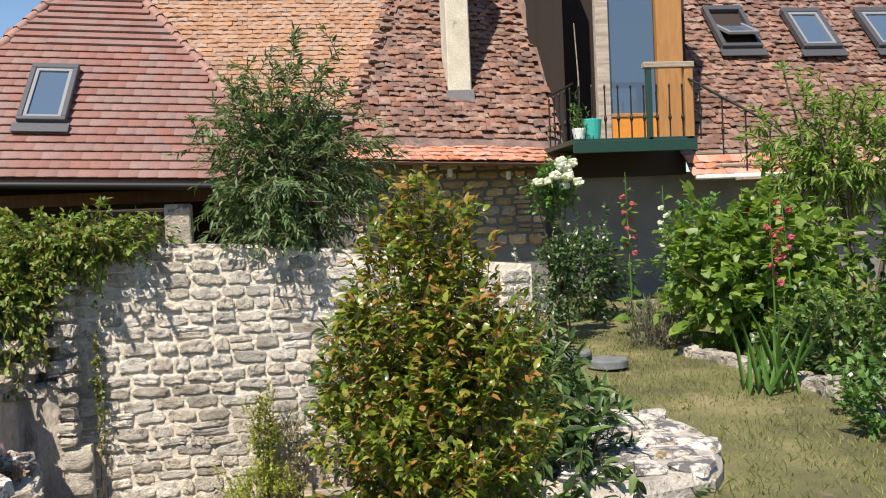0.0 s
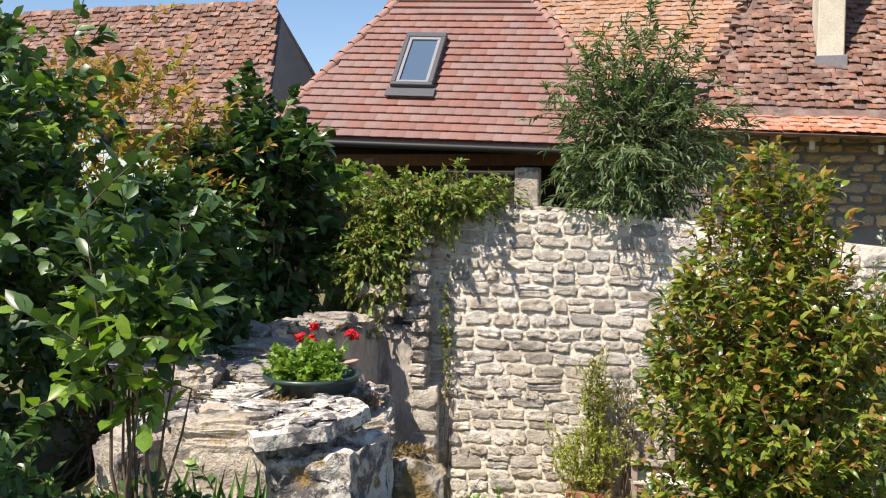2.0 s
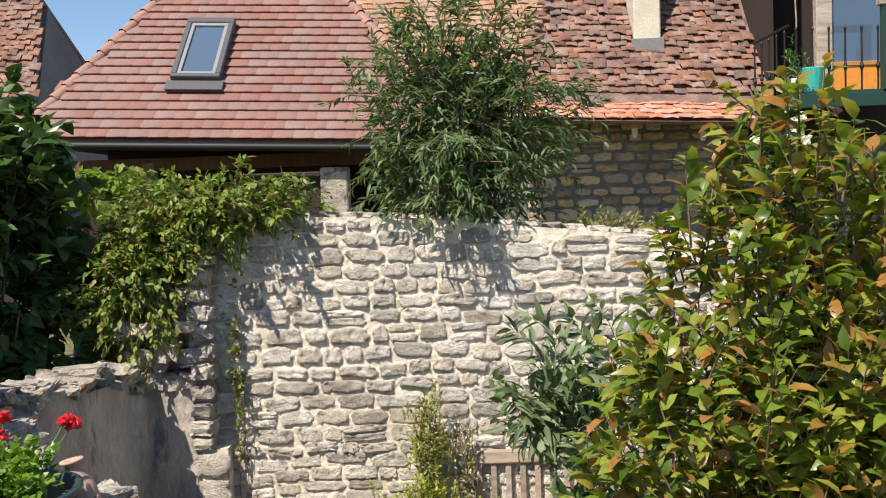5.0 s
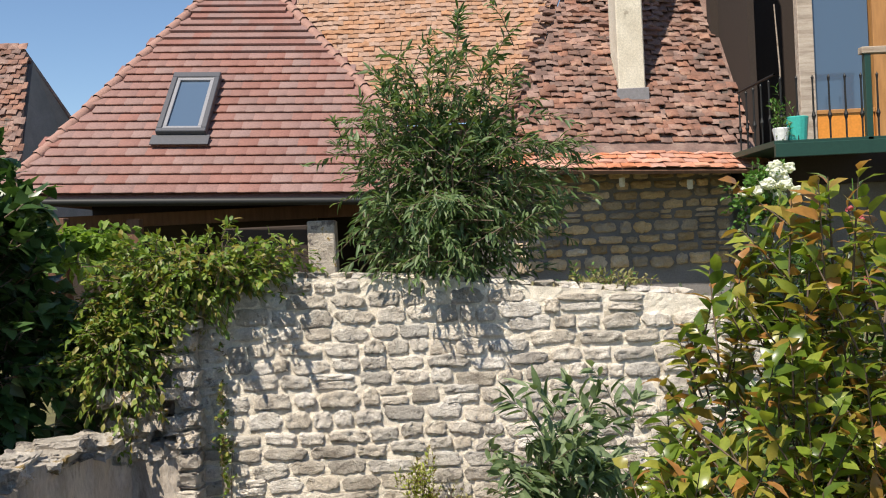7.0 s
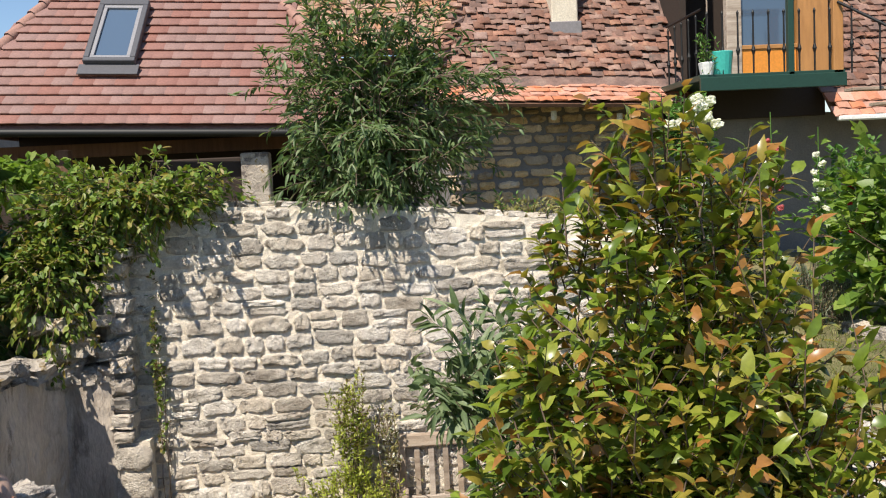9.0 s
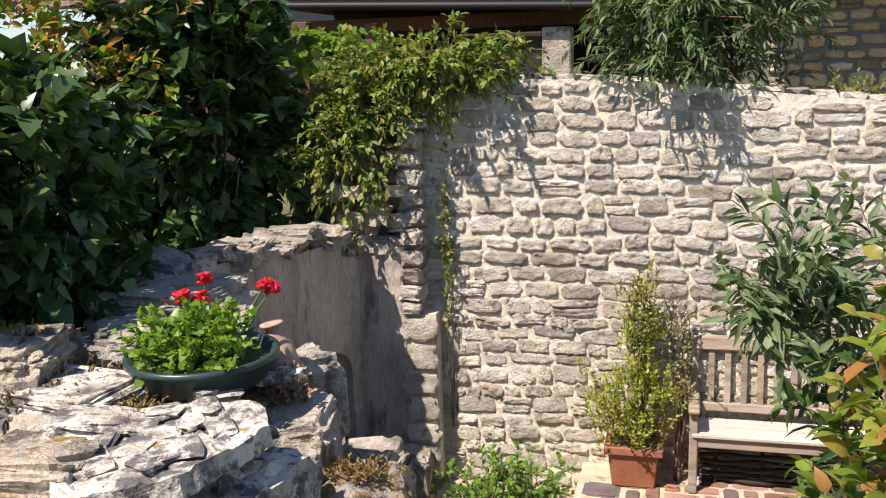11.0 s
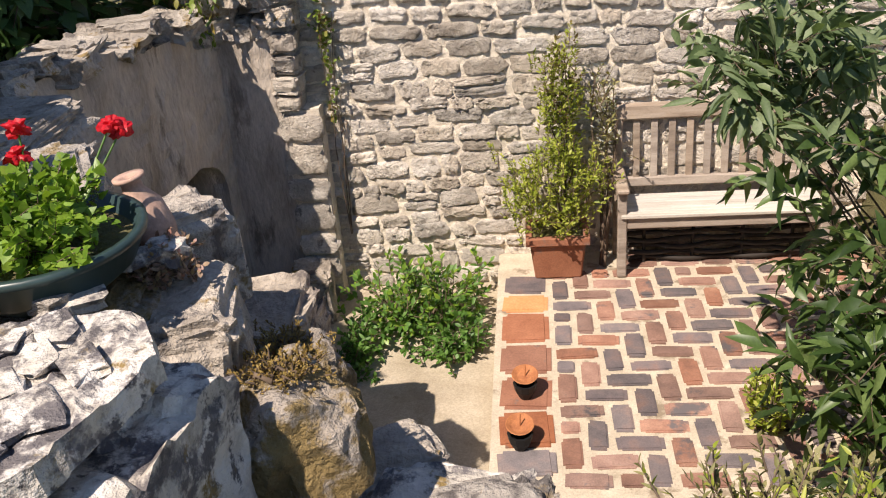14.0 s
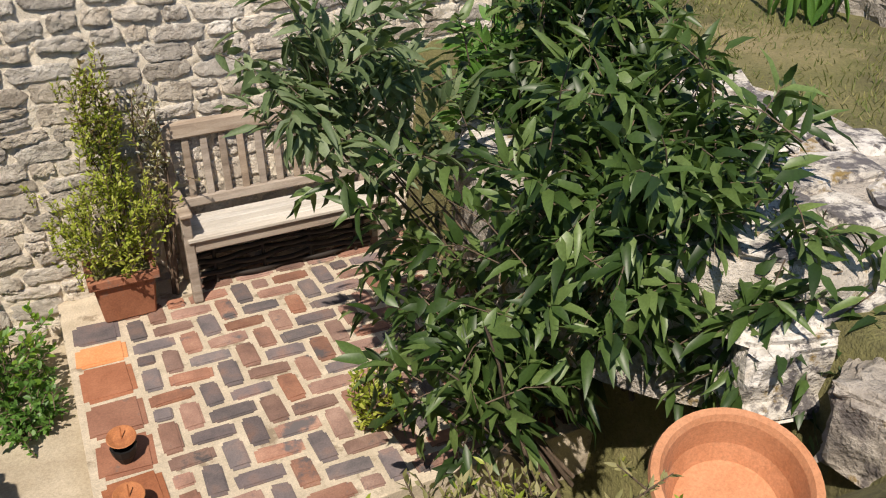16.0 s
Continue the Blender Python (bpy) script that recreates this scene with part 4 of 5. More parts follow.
shrub("buddleia_bush", (0.25, 2.2, 2.42), (0.27, 1.85, 3.50), (0.98, 0.85, 1.12), "airy grey-green shrub with narrow leaves above the wall", "bush", "willow", 660, 18, (0.10, 0.024), "lance", 0.5, 16, 0.4, 0.35, 0.2, 0.25, 0.4, stem_r=0.014, crop=lambda x, y, z: (y > 1.60 or (-0.4 < x < 0.42 and y > 1.12 and z < 3.5)) and z > 2.78)
LILAC = dict(label="dense dark lilac bush with heart-shaped leaves", category="bush", leaf="lilac", per=12, shape="heart", twig=0.35, stems=14, droop=0.3, rise=0.25, fill=0.4, curl=0.3, ragged=0.2, stem_r=0.02, group="lilac bushes")
shrub("lilac_bush", (-3.1, 1.2, 1.2), (-3.05, 1.2, 2.62), (0.95, 0.8, 1.32), twigs=640, size=(0.13, 0.10), crop=lambda x, y, z: x + (1.66 - y) * 0.677 < -2.16, **LILAC)
shrub("lilac_bush", (-3.2, -0.6, 1.2), (-3.02, -0.95, 2.25), (0.80, 0.85, 1.0), twigs=560, size=(0.115, 0.09), crop=lambda x, y, z: x < -2.32 and z < 3.1, **LILAC)
shrub("laurel_bush", (-1.52, -3.6, 1.2), (-1.52, -3.6, 2.50), (0.38, 0.34, 0.46), "leafy bush with bright sunlit green leaves", "bush", "lime_leaf", 66, 12, (0.105, 0.056), "oval", 0.35, 10, 0.15, 0.5, 0.3, 0.2, 0.35, "lilac", 0.72)
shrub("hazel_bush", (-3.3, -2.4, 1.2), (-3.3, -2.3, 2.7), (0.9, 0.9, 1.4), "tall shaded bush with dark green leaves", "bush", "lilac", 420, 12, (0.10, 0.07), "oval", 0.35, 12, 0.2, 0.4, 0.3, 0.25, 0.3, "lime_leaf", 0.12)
shrub("smoke_bush", (-4.3, 0.6, 1.2), (-4.2, 0.6, 3.0), (1.25, 1.0, 1.35), "tall bush with pale orange tips", "bush", "lime_leaf", 460, 14, (0.09, 0.05), "oval", 0.4, 12, 0.1, 0.4, 0.5, 0.2, 0.35, "smoke", 0.55)
creep = lambda x, y, z: y > 1.2 and not (x > -1.25 and z < 2.72)
shrub("creeper", (-1.5, 1.8, 2.3), (-1.55, 1.65, 2.88), (0.85, 0.42, 0.38), "virginia creeper mounded over the top of the rubble wall", "climber", "ivy", 380, 12, (0.065, 0.030), "oval", 0.28, 8, 0.4, 0.2, 0.3, 0.2, 0.35, crop=creep, group="creepers on the wall")
shrub("creeper", (-2.2, 1.6, 1.9), (-2.1, 1.45, 2.38), (0.50, 0.40, 0.55), "virginia creeper trailing down the ruined wall", "climber", "ivy", 300, 12, (0.065, 0.030), "oval", 0.28, 8, 0.5, 0.2, 0.3, 0.2, 0.4, crop=creep, group="creepers on the wall")
shrub("creeper", (-1.9, 1.7, 2.1), (-1.95, 1.60, 2.66), (0.50, 0.40, 0.40), "virginia creeper spilling over the broken wall end", "climber", "ivy", 300, 12, (0.060, 0.028), "oval", 0.26, 8, 0.45, 0.2, 0.3, 0.2, 0.35, crop=creep, group="creepers on the wall")
shrub("ivy_clump", (-2.75, 1.0, 0.0), (-2.72, 0.98, 0.42), (0.22, 0.35, 0.42), "green ivy growing behind the arched opening", "climber", "herb", 120, 9, (0.06, 0.04), "heart", 0.2, 6, 0.2, 0.4, 0.3, 0.2, 0.3)
shrub("vine_hedge", (5.4, 3.0, 1.3), (5.4, 3.0, 2.25), (1.15, 0.9, 1.1), "sunlit grapevine hedge with broad bright leaves", "hedge", "vine", 460, 10, (0.12, 0.11), "heart", 0.4, 14, 0.25, 0.3, 0.4, 0.2, 0.35)
shrub("grapevine", (-4.9, 7.6, 1.2), (-5.0, 7.4, 3.15), (1.4, 0.5, 0.45), "grapevine hanging under the porch eave", "climber", "vine", 170, 10, (0.12, 0.11), "heart", 0.35, 3, 0.4, 0.1, 0.3, 0.2, 0.4)
shrub("peach_tree", (6.9, 3.4, 1.3), (6.8, 3.4, 3.55), (1.25, 0.9, 0.95), "young peach tree with long drooping leaves", "tree", "vine", 260, 14, (0.15, 0.035), "lance", 0.45, 10, 0.4, 0.3, 0.3, 0.25, 0.35, stem_r=0.03)

shrub("buddleia_bush", (1.7, -1.2, 0.6), (1.66, -1.10, 1.55), (0.68, 0.55, 0.56), "arching buddleia branches with long green leaves", "bush", "buddleia", 150, 13, (0.140, 0.042), "lance", 0.45, 12, 0.36, 0.35, 0.35, 0.35, 0.5, spread=1.2, crop=lambda x, y, z: y > -1.85)
shrub("buddleia_bush", (2.0, -0.6, 1.1), (1.9, -0.3, 1.82), (0.5, 0.55, 0.55), "dense buddleia shoots at the terrace edge", "bush", "buddleia", 130, 12, (0.150, 0.036), "lance", 0.42, 10, 0.38, 0.3, 0.2, 0.25, 0.4)

shrub("hazel_bush", (6.8, 1.6, 1.3), (6.7, 1.6, 2.1), (0.9, 0.9, 0.95), "shaded border bush with mixed green leaves", "bush", "lilac", 260, 11, (0.10, 0.07), "oval", 0.35, 10, 0.2, 0.4, 0.3, 0.3, 0.3, "vine", 0.3)

shrub("creeper", (-1.42, 1.62, 0.2), (-1.43, 1.60, 1.65), (0.05, 0.04, 1.0), "thin reddish creeper strand between pier and wall", "climber", "ivy", 46, 7, (0.040, 0.022), "oval", 0.12, 3, 0.3, 0.1, 0.1, 0.1, 0.4, "dry_leaf", 0.3, stem_r=0.005, group="creepers on the wall")
shrub("border_shrub", (4.5, 6.4, 1.4), (4.5, 6.3, 2.15), (0.7, 0.6, 0.85), "dark border shrub with small white flowers", "bush", "lilac", 220, 11, (0.08, 0.05), "oval", 0.3, 8, 0.15, 0.4, 0.3, 0.25, 0.35, "white_petal", 0.04)
shrub("border_shrub", (5.9, 5.6, 1.4), (5.9, 5.4, 2.2), (0.8, 0.6, 0.9), "leafy green border shrub below the balcony", "bush", "herb", 220, 11, (0.09, 0.06), "oval", 0.3, 8, 0.15, 0.4, 0.3, 0.25, 0.35)
shrub("border_shrub", (2.9, 4.2, 1.4), (2.9, 4.2, 1.85), (0.5, 0.5, 0.6), "loose border plants with pale flowers", "bush", "silver", 150, 10, (0.06, 0.03), "oval", 0.25, 8, 0.1, 0.5, 0.3, 0.2, 0.35, "white_petal", 0.06)

shrub("buddleia_bush", (1.45, -0.5, 0.6), (0.72, -0.42, 1.92), (0.50, 0.36, 0.50), "tall loose pale buddleia shoots before the wall", "bush", "pale_buddleia", 60, 16, (0.125, 0.036), "lance", 0.45, 6, 0.3, 0.4, 0.2, 0.25, 0.45, stem_r=0.007)
shrub("buddleia_bush", (1.30, -1.15, 0.2), (0.95, -1.02, 0.98), (0.42, 0.42, 0.38), "low shaded buddleia branches over the paving edge", "bush", "buddleia", 30, 13, (0.14, 0.042), "lance", 0.42, 10, 0.4, 0.3, 0.4, 0.25, 0.45)
shrub("buddleia_bush", (1.75, -1.25, 0.55), (2.02, -1.58, 1.20), (0.58, 0.34, 0.40), "buddleia branches hanging before the pale terrace stones", "bush", "buddleia", 120, 13, (0.140, 0.042), "lance", 0.42, 8, 0.38, 0.3, 0.35, 0.3, 0.45, crop=lambda x, y, z: z < 1.34)


# Added to shade the lilac and close sky gaps; mostly out of view.
shrub("hazel_bush", (-4.0, -2.7, 1.2), (-4.0, -2.7, 2.7), (0.95, 0.95, 1.15), "tall shaded bush with dark green leaves", "bush", "lilac", 560, 12, (0.11, 0.08), "oval", 0.35, 12, 0.2, 0.4, 0.3, 0.25, 0.3, stem_r=0.02)
# Unseen bush, added to throw shade over the undergrowth.
shrub("hazel_bush", (-2.65, -4.7, 1.2), (-2.6, -4.65, 2.5), (0.7, 0.62, 0.92), "tall shaded bush with dark green leaves", "bush", "lilac", 330, 12, (0.10, 0.07), "oval", 0.35, 12, 0.2, 0.4, 0.3, 0.25, 0.3)
shrub("hazel_bush", (-4.6, -1.0, 1.2), (-4.5, -1.0, 3.0), (1.0, 1.0, 1.4), "tall shaded bush with dark green leaves", "bush", "lilac", 480, 12, (0.12, 0.085), "oval", 0.35, 12, 0.2, 0.4, 0.3, 0.25, 0.3, stem_r=0.02)
for ux, uy, uz, ur in ((-1.62, -3.42, 1.42, 0.36), (-1.95, -3.85, 1.50, 0.38), (-2.25, -3.62, 1.62, 0.42), (-1.30, -3.36, 1.36, 0.26)):
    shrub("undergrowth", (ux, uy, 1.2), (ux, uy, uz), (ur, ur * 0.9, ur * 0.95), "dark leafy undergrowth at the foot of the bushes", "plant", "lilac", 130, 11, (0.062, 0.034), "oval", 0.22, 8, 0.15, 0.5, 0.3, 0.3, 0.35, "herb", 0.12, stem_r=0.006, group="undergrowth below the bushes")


# ---- ruined wall, pier and alcove ----
ruin = thing("wall_west", (0, 0, 0), "ruined side wall with flaking grey plaster and an arched niche", "wall", kind="structure")
def wall_panel(name, outline, place, thick, material, parent):
    """A wall cut to an outline of (along, up); place maps along, up and depth to the world."""
    bm = bmesh.new()
    f = bm.faces.new([bm.verts.new(place(a, z, 0.0)) for a, z in outline])
    r = bmesh.ops.extrude_face_region(bm, geom=[f])
    back = Vector(place(0, 0, thick)) - Vector(place(0, 0, 0))
    for v in r["geom"]:
        if isinstance(v, bmesh.types.BMVert):
            v.co += back
    bmesh.ops.recalc_face_normals(bm, faces=bm.faces)
    return part(name, bm, material, parent)


# a plaster side wall with a small arch runs from the corner towards the rockery
CORNER, ALONG, BACK = Vector((-2.06, 1.475, 0)), Vector((-0.19, -0.982, 0)), Vector((-0.982, 0.19, 0))
oblique = lambda a, z, d: tuple(CORNER + ALONG * a + BACK * d + Vector((0, 0, z)))
ARCH_A, ARCH_R, ARCH_Z = 0.46, 0.33, 0.69
crest = [(a, 1.56 + 0.20 * min(1.0, a / 0.4) + 0.05 * noise.noise(Vector((a * 5, 0, 1)))) for a in np.linspace(1.8, 0.0, 17)]
arch = [(ARCH_A + ARCH_R * math.cos(f), ARCH_Z + 0.22 * math.sin(f)) for f in np.linspace(0, math.pi, 11)]


def plaster(name, outline, place, thick, parent, amp=0.03):
    """An uneven plaster wall cut to an outline of (along, up)."""
    ob = wall_panel(name, outline, place, thick, "render", parent)
    bm = bmesh.new()
    bm.from_mesh(ob.data)
    bmesh.ops.triangulate(bm, faces=bm.faces)
    for _ in range(5):
        bmesh.ops.subdivide_edges(bm, edges=[e for e in bm.edges if e.calc_length() > 0.07], cuts=1)
        bmesh.ops.triangulate(bm, faces=bm.faces)
    for v in bm.verts:
        c = v.co
        v.co += Vector((amp, -amp, 0)) * (noise.noise(Vector((c.x * 5, c.y * 5, c.z * 1.4))) + 0.5 * noise.noise(c * 12))
    bm.to_mesh(ob.data)
    bm.free()
    return ob


plaster("plaster_wall", [(1.8, -0.35), (ARCH_A + ARCH_R, -0.35)] + arch + [(ARCH_A - ARCH_R, -0.35), (0.0, -0.35)] + crest[::-1], oblique, 0.30, ruin)
plaster("back_plaster", [(-2.14, -0.35), (-1.72, -0.35), (-1.72, 1.62), (-2.14, 1.60)], lambda a, z, d: (a, 1.478 + d, z), 0.3, ruin, 0.012)
backing("upper_fill", -2.30, -1.70, 1.55, 2.35, 1.60, 1.95, "render", ruin, 0.06, 0.05)
rs = random.Random(5)
for i in range(17):
    a, z = crest[min(16, i)]
    bm = rock_mesh((rs.uniform(0.07, 0.14), rs.uniform(0.13, 0.19), rs.uniform(0.05, 0.085)), 60 + i, 0.34, 3, 1.0)
    ob = part("cap_stone", bm, "rock", ruin)
    q = oblique(a, z + rs.uniform(-0.02, 0.05), 0.12 + rs.uniform(-0.06, 0.05))
    ob.matrix_basis = pose(*q, rs.uniform(-8, 8), rs.uniform(-10, 10), 80 + rs.uniform(-25, 25))
for i in range(16):
    bm = rock_mesh((rs.uniform(0.06, 0.12), 0.10, rs.uniform(0.045, 0.085)), 90 + i, 0.34, 3, 1.0)
    ob = part("broken_stone", bm, "rock", ruin)
    ob.matrix_basis = pose(-2.16 + (i % 4) * 0.135 + rs.uniform(-0.03, 0.03), 1.50 + rs.uniform(-0.07, 0.08), 1.62 + 0.19 * (i // 4) + rs.uniform(-0.04, 0.04), rs.uniform(-12, 12), rs.uniform(-14, 14), rs.uniform(-30, 30))

pier = thing("wall_pier", (0, 0, 0), "squared stone pier beside the rubble wall, partly broken away", "pier", kind="structure")
backing("core", -1.74, -1.50, -0.30, 1.10, 1.492, 1.9, "mortar", pier, 0.05, 0.01)
backing("core", -1.74, -1.60, 1.10, 2.50, 1.52, 1.9, "render", pier, 0.05, 0.015)
block_M = template_meshes("pier_stone", stone_T, "limestone")
z = -0.28
while z < 1.08:
    h = min(rs.uniform(0.16, 0.27), max(0.08, 1.13 - z))
    ob = new("pier_stone", block_M[rs.randrange(14)])
    ob.parent = pier
    ob.matrix_basis = pose(-1.615 + rs.uniform(-0.008, 0.008), 1.478, z + h / 2) @ Matrix.Diagonal((0.285, 0.022, h * 0.97, 1))
    z += h
while z < 2.50:
    h = rs.uniform(0.08, 0.16)
    w = rs.uniform(0.15, 0.22)
    ob = part("pier_stone", rock_mesh((w / 2, 0.11, h * 0.47), int(z * 100), 0.22, 3, 1.0), "rock" if rs.random() < 0.35 else "limestone", pier)
    ob.matrix_basis = pose(-1.655 + rs.uniform(-0.02, 0.02), 1.545, z + h / 2, 0, rs.uniform(-5, 5), rs.uniform(-9, 9))
    z += h
rock((-1.64, 1.28, -0.06), (0.30, 0.34, 0.42), 311, "rock", (0, 0, 8), "squared stone block at the foot of the pier", 0.16, 4, 1.0)

# ---- objects of the rockery ----
ROCKS = [  # place, size, turn, material
    ((-1.72, -2.38, 1.52), (0.66, 0.52, 0.46), 5, "rock"), ((-2.30, -1.92, 1.74), (0.66, 0.50, 0.36), 20, "rock"), ((-1.92, -1.95, 1.66), (0.62, 0.50, 0.26), -10, "white_rock"),
    ((-1.18, -1.62, 1.40), (0.32, 0.44, 0.42), 15, "rock"), ((-1.58, -1.70, 1.56), (0.64, 0.60, 0.30), 0, "mossy_rock"), ((-1.95, -1.25, 1.66), (0.80, 0.66, 0.28), 30, "rock"),
    ((-2.25, -0.70, 1.66), (0.70, 0.80, 0.34), 0, "rock"), ((-1.42, -1.08, 1.42), (0.40, 0.40, 0.46), 40, "rock"), ((-1.36, -1.02, 0.62), (0.52, 0.46, 0.56), 10, "mossy_rock"),
    ((-1.12, -0.92, 0.48), (0.42, 0.40, 0.54), 50, "mossy_rock"), ((-0.93, -1.55, 0.86), (0.32, 0.30, 0.28), 0, "rock"), ((-0.70, -1.42, 0.74), (0.36, 0.32, 0.32), 30, "rock"),
    ((-0.50, -1.66, 0.72), (0.54, 0.42, 0.34), -8, "white_rock"), ((-0.74, -2.02, 0.90), (0.40, 0.34, 0.32), 15, "white_rock"), ((-0.42, -2.06, 0.76), (0.36, 0.30, 0.30), 55, "rock"), ((-0.20, -2.10, 0.72), (0.30, 0.28, 0.28), 5, "white_rock"), ((-1.45, -0.35, 0.30), (0.60, 0.60, 1.10), 0, "rock"), ((-0.90, -0.98, 0.04), (0.50, 0.40, 0.50), 20, "rock"),
    ((-0.30, -0.92, -0.12), (0.62, 0.40, 0.28), 5, "white_rock"), ((0.30, -0.92, -0.10), (0.64, 0.36, 0.26), 15, "rock"), ((-1.95, 0.05, 0.20), (0.50, 0.60, 0.90), 15, "rock"),
    ((-0.90, -1.76, 1.18), (0.42, 0.46, 0.50), 35, "mossy_rock"), ((-1.72, -2.70, 1.22), (0.44, 0.34, 0.36), 12, "rock"),
    ((-1.28, -2.74, 1.16), (0.50, 0.34, 0.36), -14, "white_rock"), ((-0.37, -1.78, 0.72), (0.52, 0.46, 0.38), 12, "rock"), ((-2.15, -2.45, 1.45), (0.44, 0.40, 0.40), 60, "rock"),
    ((-1.02, -1.28, 0.98), (0.38, 0.36, 0.50), 25, "mossy_rock"), ((-1.66, -0.75, 1.10), (0.5, 0.5, 0.7), 0, "rock"),
]
for i, (p, sz, turn, mt) in enumerate(ROCKS):
    lab = {"rock": "weathered grey limestone boulder in the rockery", "white_rock": "flaky white limestone boulder with black lichen", "mossy_rock": "boulder covered with golden brown moss"}[mt]
    rock(p, sz, i + 1, mt, (0, 0, turn), lab, 0.19, 5 if max(sz) > 0.5 else 4, 0.0 if mt == "mossy_rock" else 1.0, 0.05 if mt == "white_rock" else 0.0)
block = part("rock", slab_rock([(0.20, -0.24), (0.28, 0.26), (-0.20, 0.30), (-0.30, -0.02), (-0.22, -0.32)], 0.80, 5.1, 0.016), "white_rock")
block.matrix_basis = pose(-1.23, -2.24, 0.80)
tagged(block, "tall broken limestone block with flaking white face", "rock", "rockery boulders")
big = part("rock", slab_rock([(0.30, 0.10), (0.17, -0.24), (-0.14, -0.38), (-0.40, -0.10), (-0.34, 0.16), (-0.06, 0.30), (0.20, 0.26)], 0.07, 3.3, 0.008), "white_rock")
big.matrix_basis = pose(-1.31, -2.28, 1.675, 3, -4, 0)
for i in range(13):
    a = i * 2.4
    ob = part("flake", rock_mesh((rs.uniform(0.05, 0.11), rs.uniform(0.04, 0.08), 0.012), 760 + i, 0.35, 2, 1.0), "white_rock", big)
    ob.matrix_basis = pose(-0.06 + 0.26 * math.sqrt((i + 0.5) / 13) * math.cos(a), 0.24 * math.sqrt((i + 0.5) / 13) * math.sin(a), 0.075, rs.uniform(-5, 5), rs.uniform(-5, 5), rs.uniform(0, 180))
tagged(big, "flat slab of white flaky limestone with black lichen", "rock", "rockery boulders")
rock((-1.62, -2.22, 1.72), (0.34, 0.26, 0.10), 72, "white_rock", (0, 6, 20), "flat shard of white limestone", 0.22, 3, 1.0, 0.15)
for i in range(26):
    x, y = rs.uniform(-2.2, -1.2), rs.uniform(-2.5, -1.1)
    rock((x, y, 1.70 + rs.uniform(-0.02, 0.05)), (rs.uniform(0.08, 0.2), rs.uniform(0.08, 0.16), rs.uniform(0.04, 0.09)), 100 + i, rs.choice(["rock", "white_rock"]), (0, 0, rs.uniform(0, 180)), "small limestone shard lying on the rockery", 0.3, 2, 1.0)

for i in range(24):
    x, y = rs.uniform(-0.95, -0.25), rs.uniform(-2.45, -1.75)
    rock((x, y, float(ground_h(x, y)) + 0.05), (rs.uniform(0.12, 0.26), rs.uniform(0.12, 0.22), rs.uniform(0.10, 0.18)), 140 + i, rs.choice(["rock", "white_rock", "mossy_rock"]), (0, 0, rs.uniform(0, 180)), "broken limestone rubble on the slope below the rockery", 0.26, 3, 1.0)

bowl = thing("plant_bowl", (-1.51, -1.71, 1.668), "wide dark green glazed bowl of geraniums on the rocks", "bowl")
part("body", lathe([(0, 0), (0.15, 0.0), (0.24, 0.07), (0.275, 0.14), (0.285, 0.145), (0.285, 0.165), (0.262, 0.165), (0.22, 0.08), (0, 0.06)], 36), "bowl_glaze", bowl, smooth=True)
part("soil", lathe([(0, 0.13), (0.25, 0.125), (0.25, 0.10)], 24), "earth", bowl)
ger = shrub("geranium", (-1.51, -1.71, 1.78), (-1.54, -1.73, 1.90), (0.29, 0.27, 0.14), "red-flowered geranium with round bright leaves in the bowl", "plant", "lime_leaf", 280, 8, (0.034, 0.032), "heart", 0.10, 10, 0.1, 0.4, 0.2, 0.1, 0.25, stem_r=0.006)
for i, (hx, hy, hz) in enumerate(((-1.37, -1.44, 2.03), (-1.54, -1.60, 2.085), (-1.60, -1.67, 2.03), (-1.555, -1.62, 2.015), (-1.35, -1.42, 2.01))):
    top = Vector((hx + 1.51, hy + 1.71, hz - 1.78))
    part("flower_head", rock_mesh((0.030, 0.030, 0.026), 620 + i, 0.6, 3), "red_petal", ger).location = top
    V, F = tubes([[((top.x * 0.4, top.y * 0.4, 0.05), 0.004), (tuple(top), 0.003)]], 5)
    raw("flower_stalk", V, F, "herb", ger, True)
jug = thing("clay_bottle", pose(-1.35, -1.37, 1.63, 0, -10, 0), "pinkish clay bottle standing behind the bowl", "bottle")
part("body", lathe([(0, 0), (0.07, 0.0), (0.078, 0.05), (0.066, 0.13), (0.032, 0.18), (0.03, 0.205), (0.048, 0.215), (0.048, 0.225), (0.022, 0.222), (0.02, 0.18), (0, 0.17)], 20), "pink_clay", jug, smooth=True)
shrub("sedum", (-1.24, -1.55, 1.60), (-1.24, -1.55, 1.68), (0.13, 0.12, 0.07), "reddish sedum rosettes between the stones", "plant", "sedum", 60, 10, (0.022, 0.014), "oval", 0.05, 4, 0.0, 0.6, 0.3, 0.0, 0.2, group="rockery plants")
shrub("sedum", (-0.86, -2.28, 1.17), (-0.86, -2.28, 1.24), (0.20, 0.14, 0.07), "blue-green sedum mat at the foot of the rocks", "plant", "silver", 80, 10, (0.03, 0.016), "oval", 0.07, 4, 0.0, 0.6, 0.3, 0.0, 0.2, group="rockery plants")
shrub("sedum", (-2.0, -2.0, 1.72), (-2.0, -1.95, 1.77), (0.32, 0.28, 0.04), "brown dried moss on the stones", "moss", "dry_leaf", 90, 10, (0.018, 0.010), "oval", 0.04, 3, 0.0, 0.5, 0.2, 0.0, 0.2, group="rockery plants")

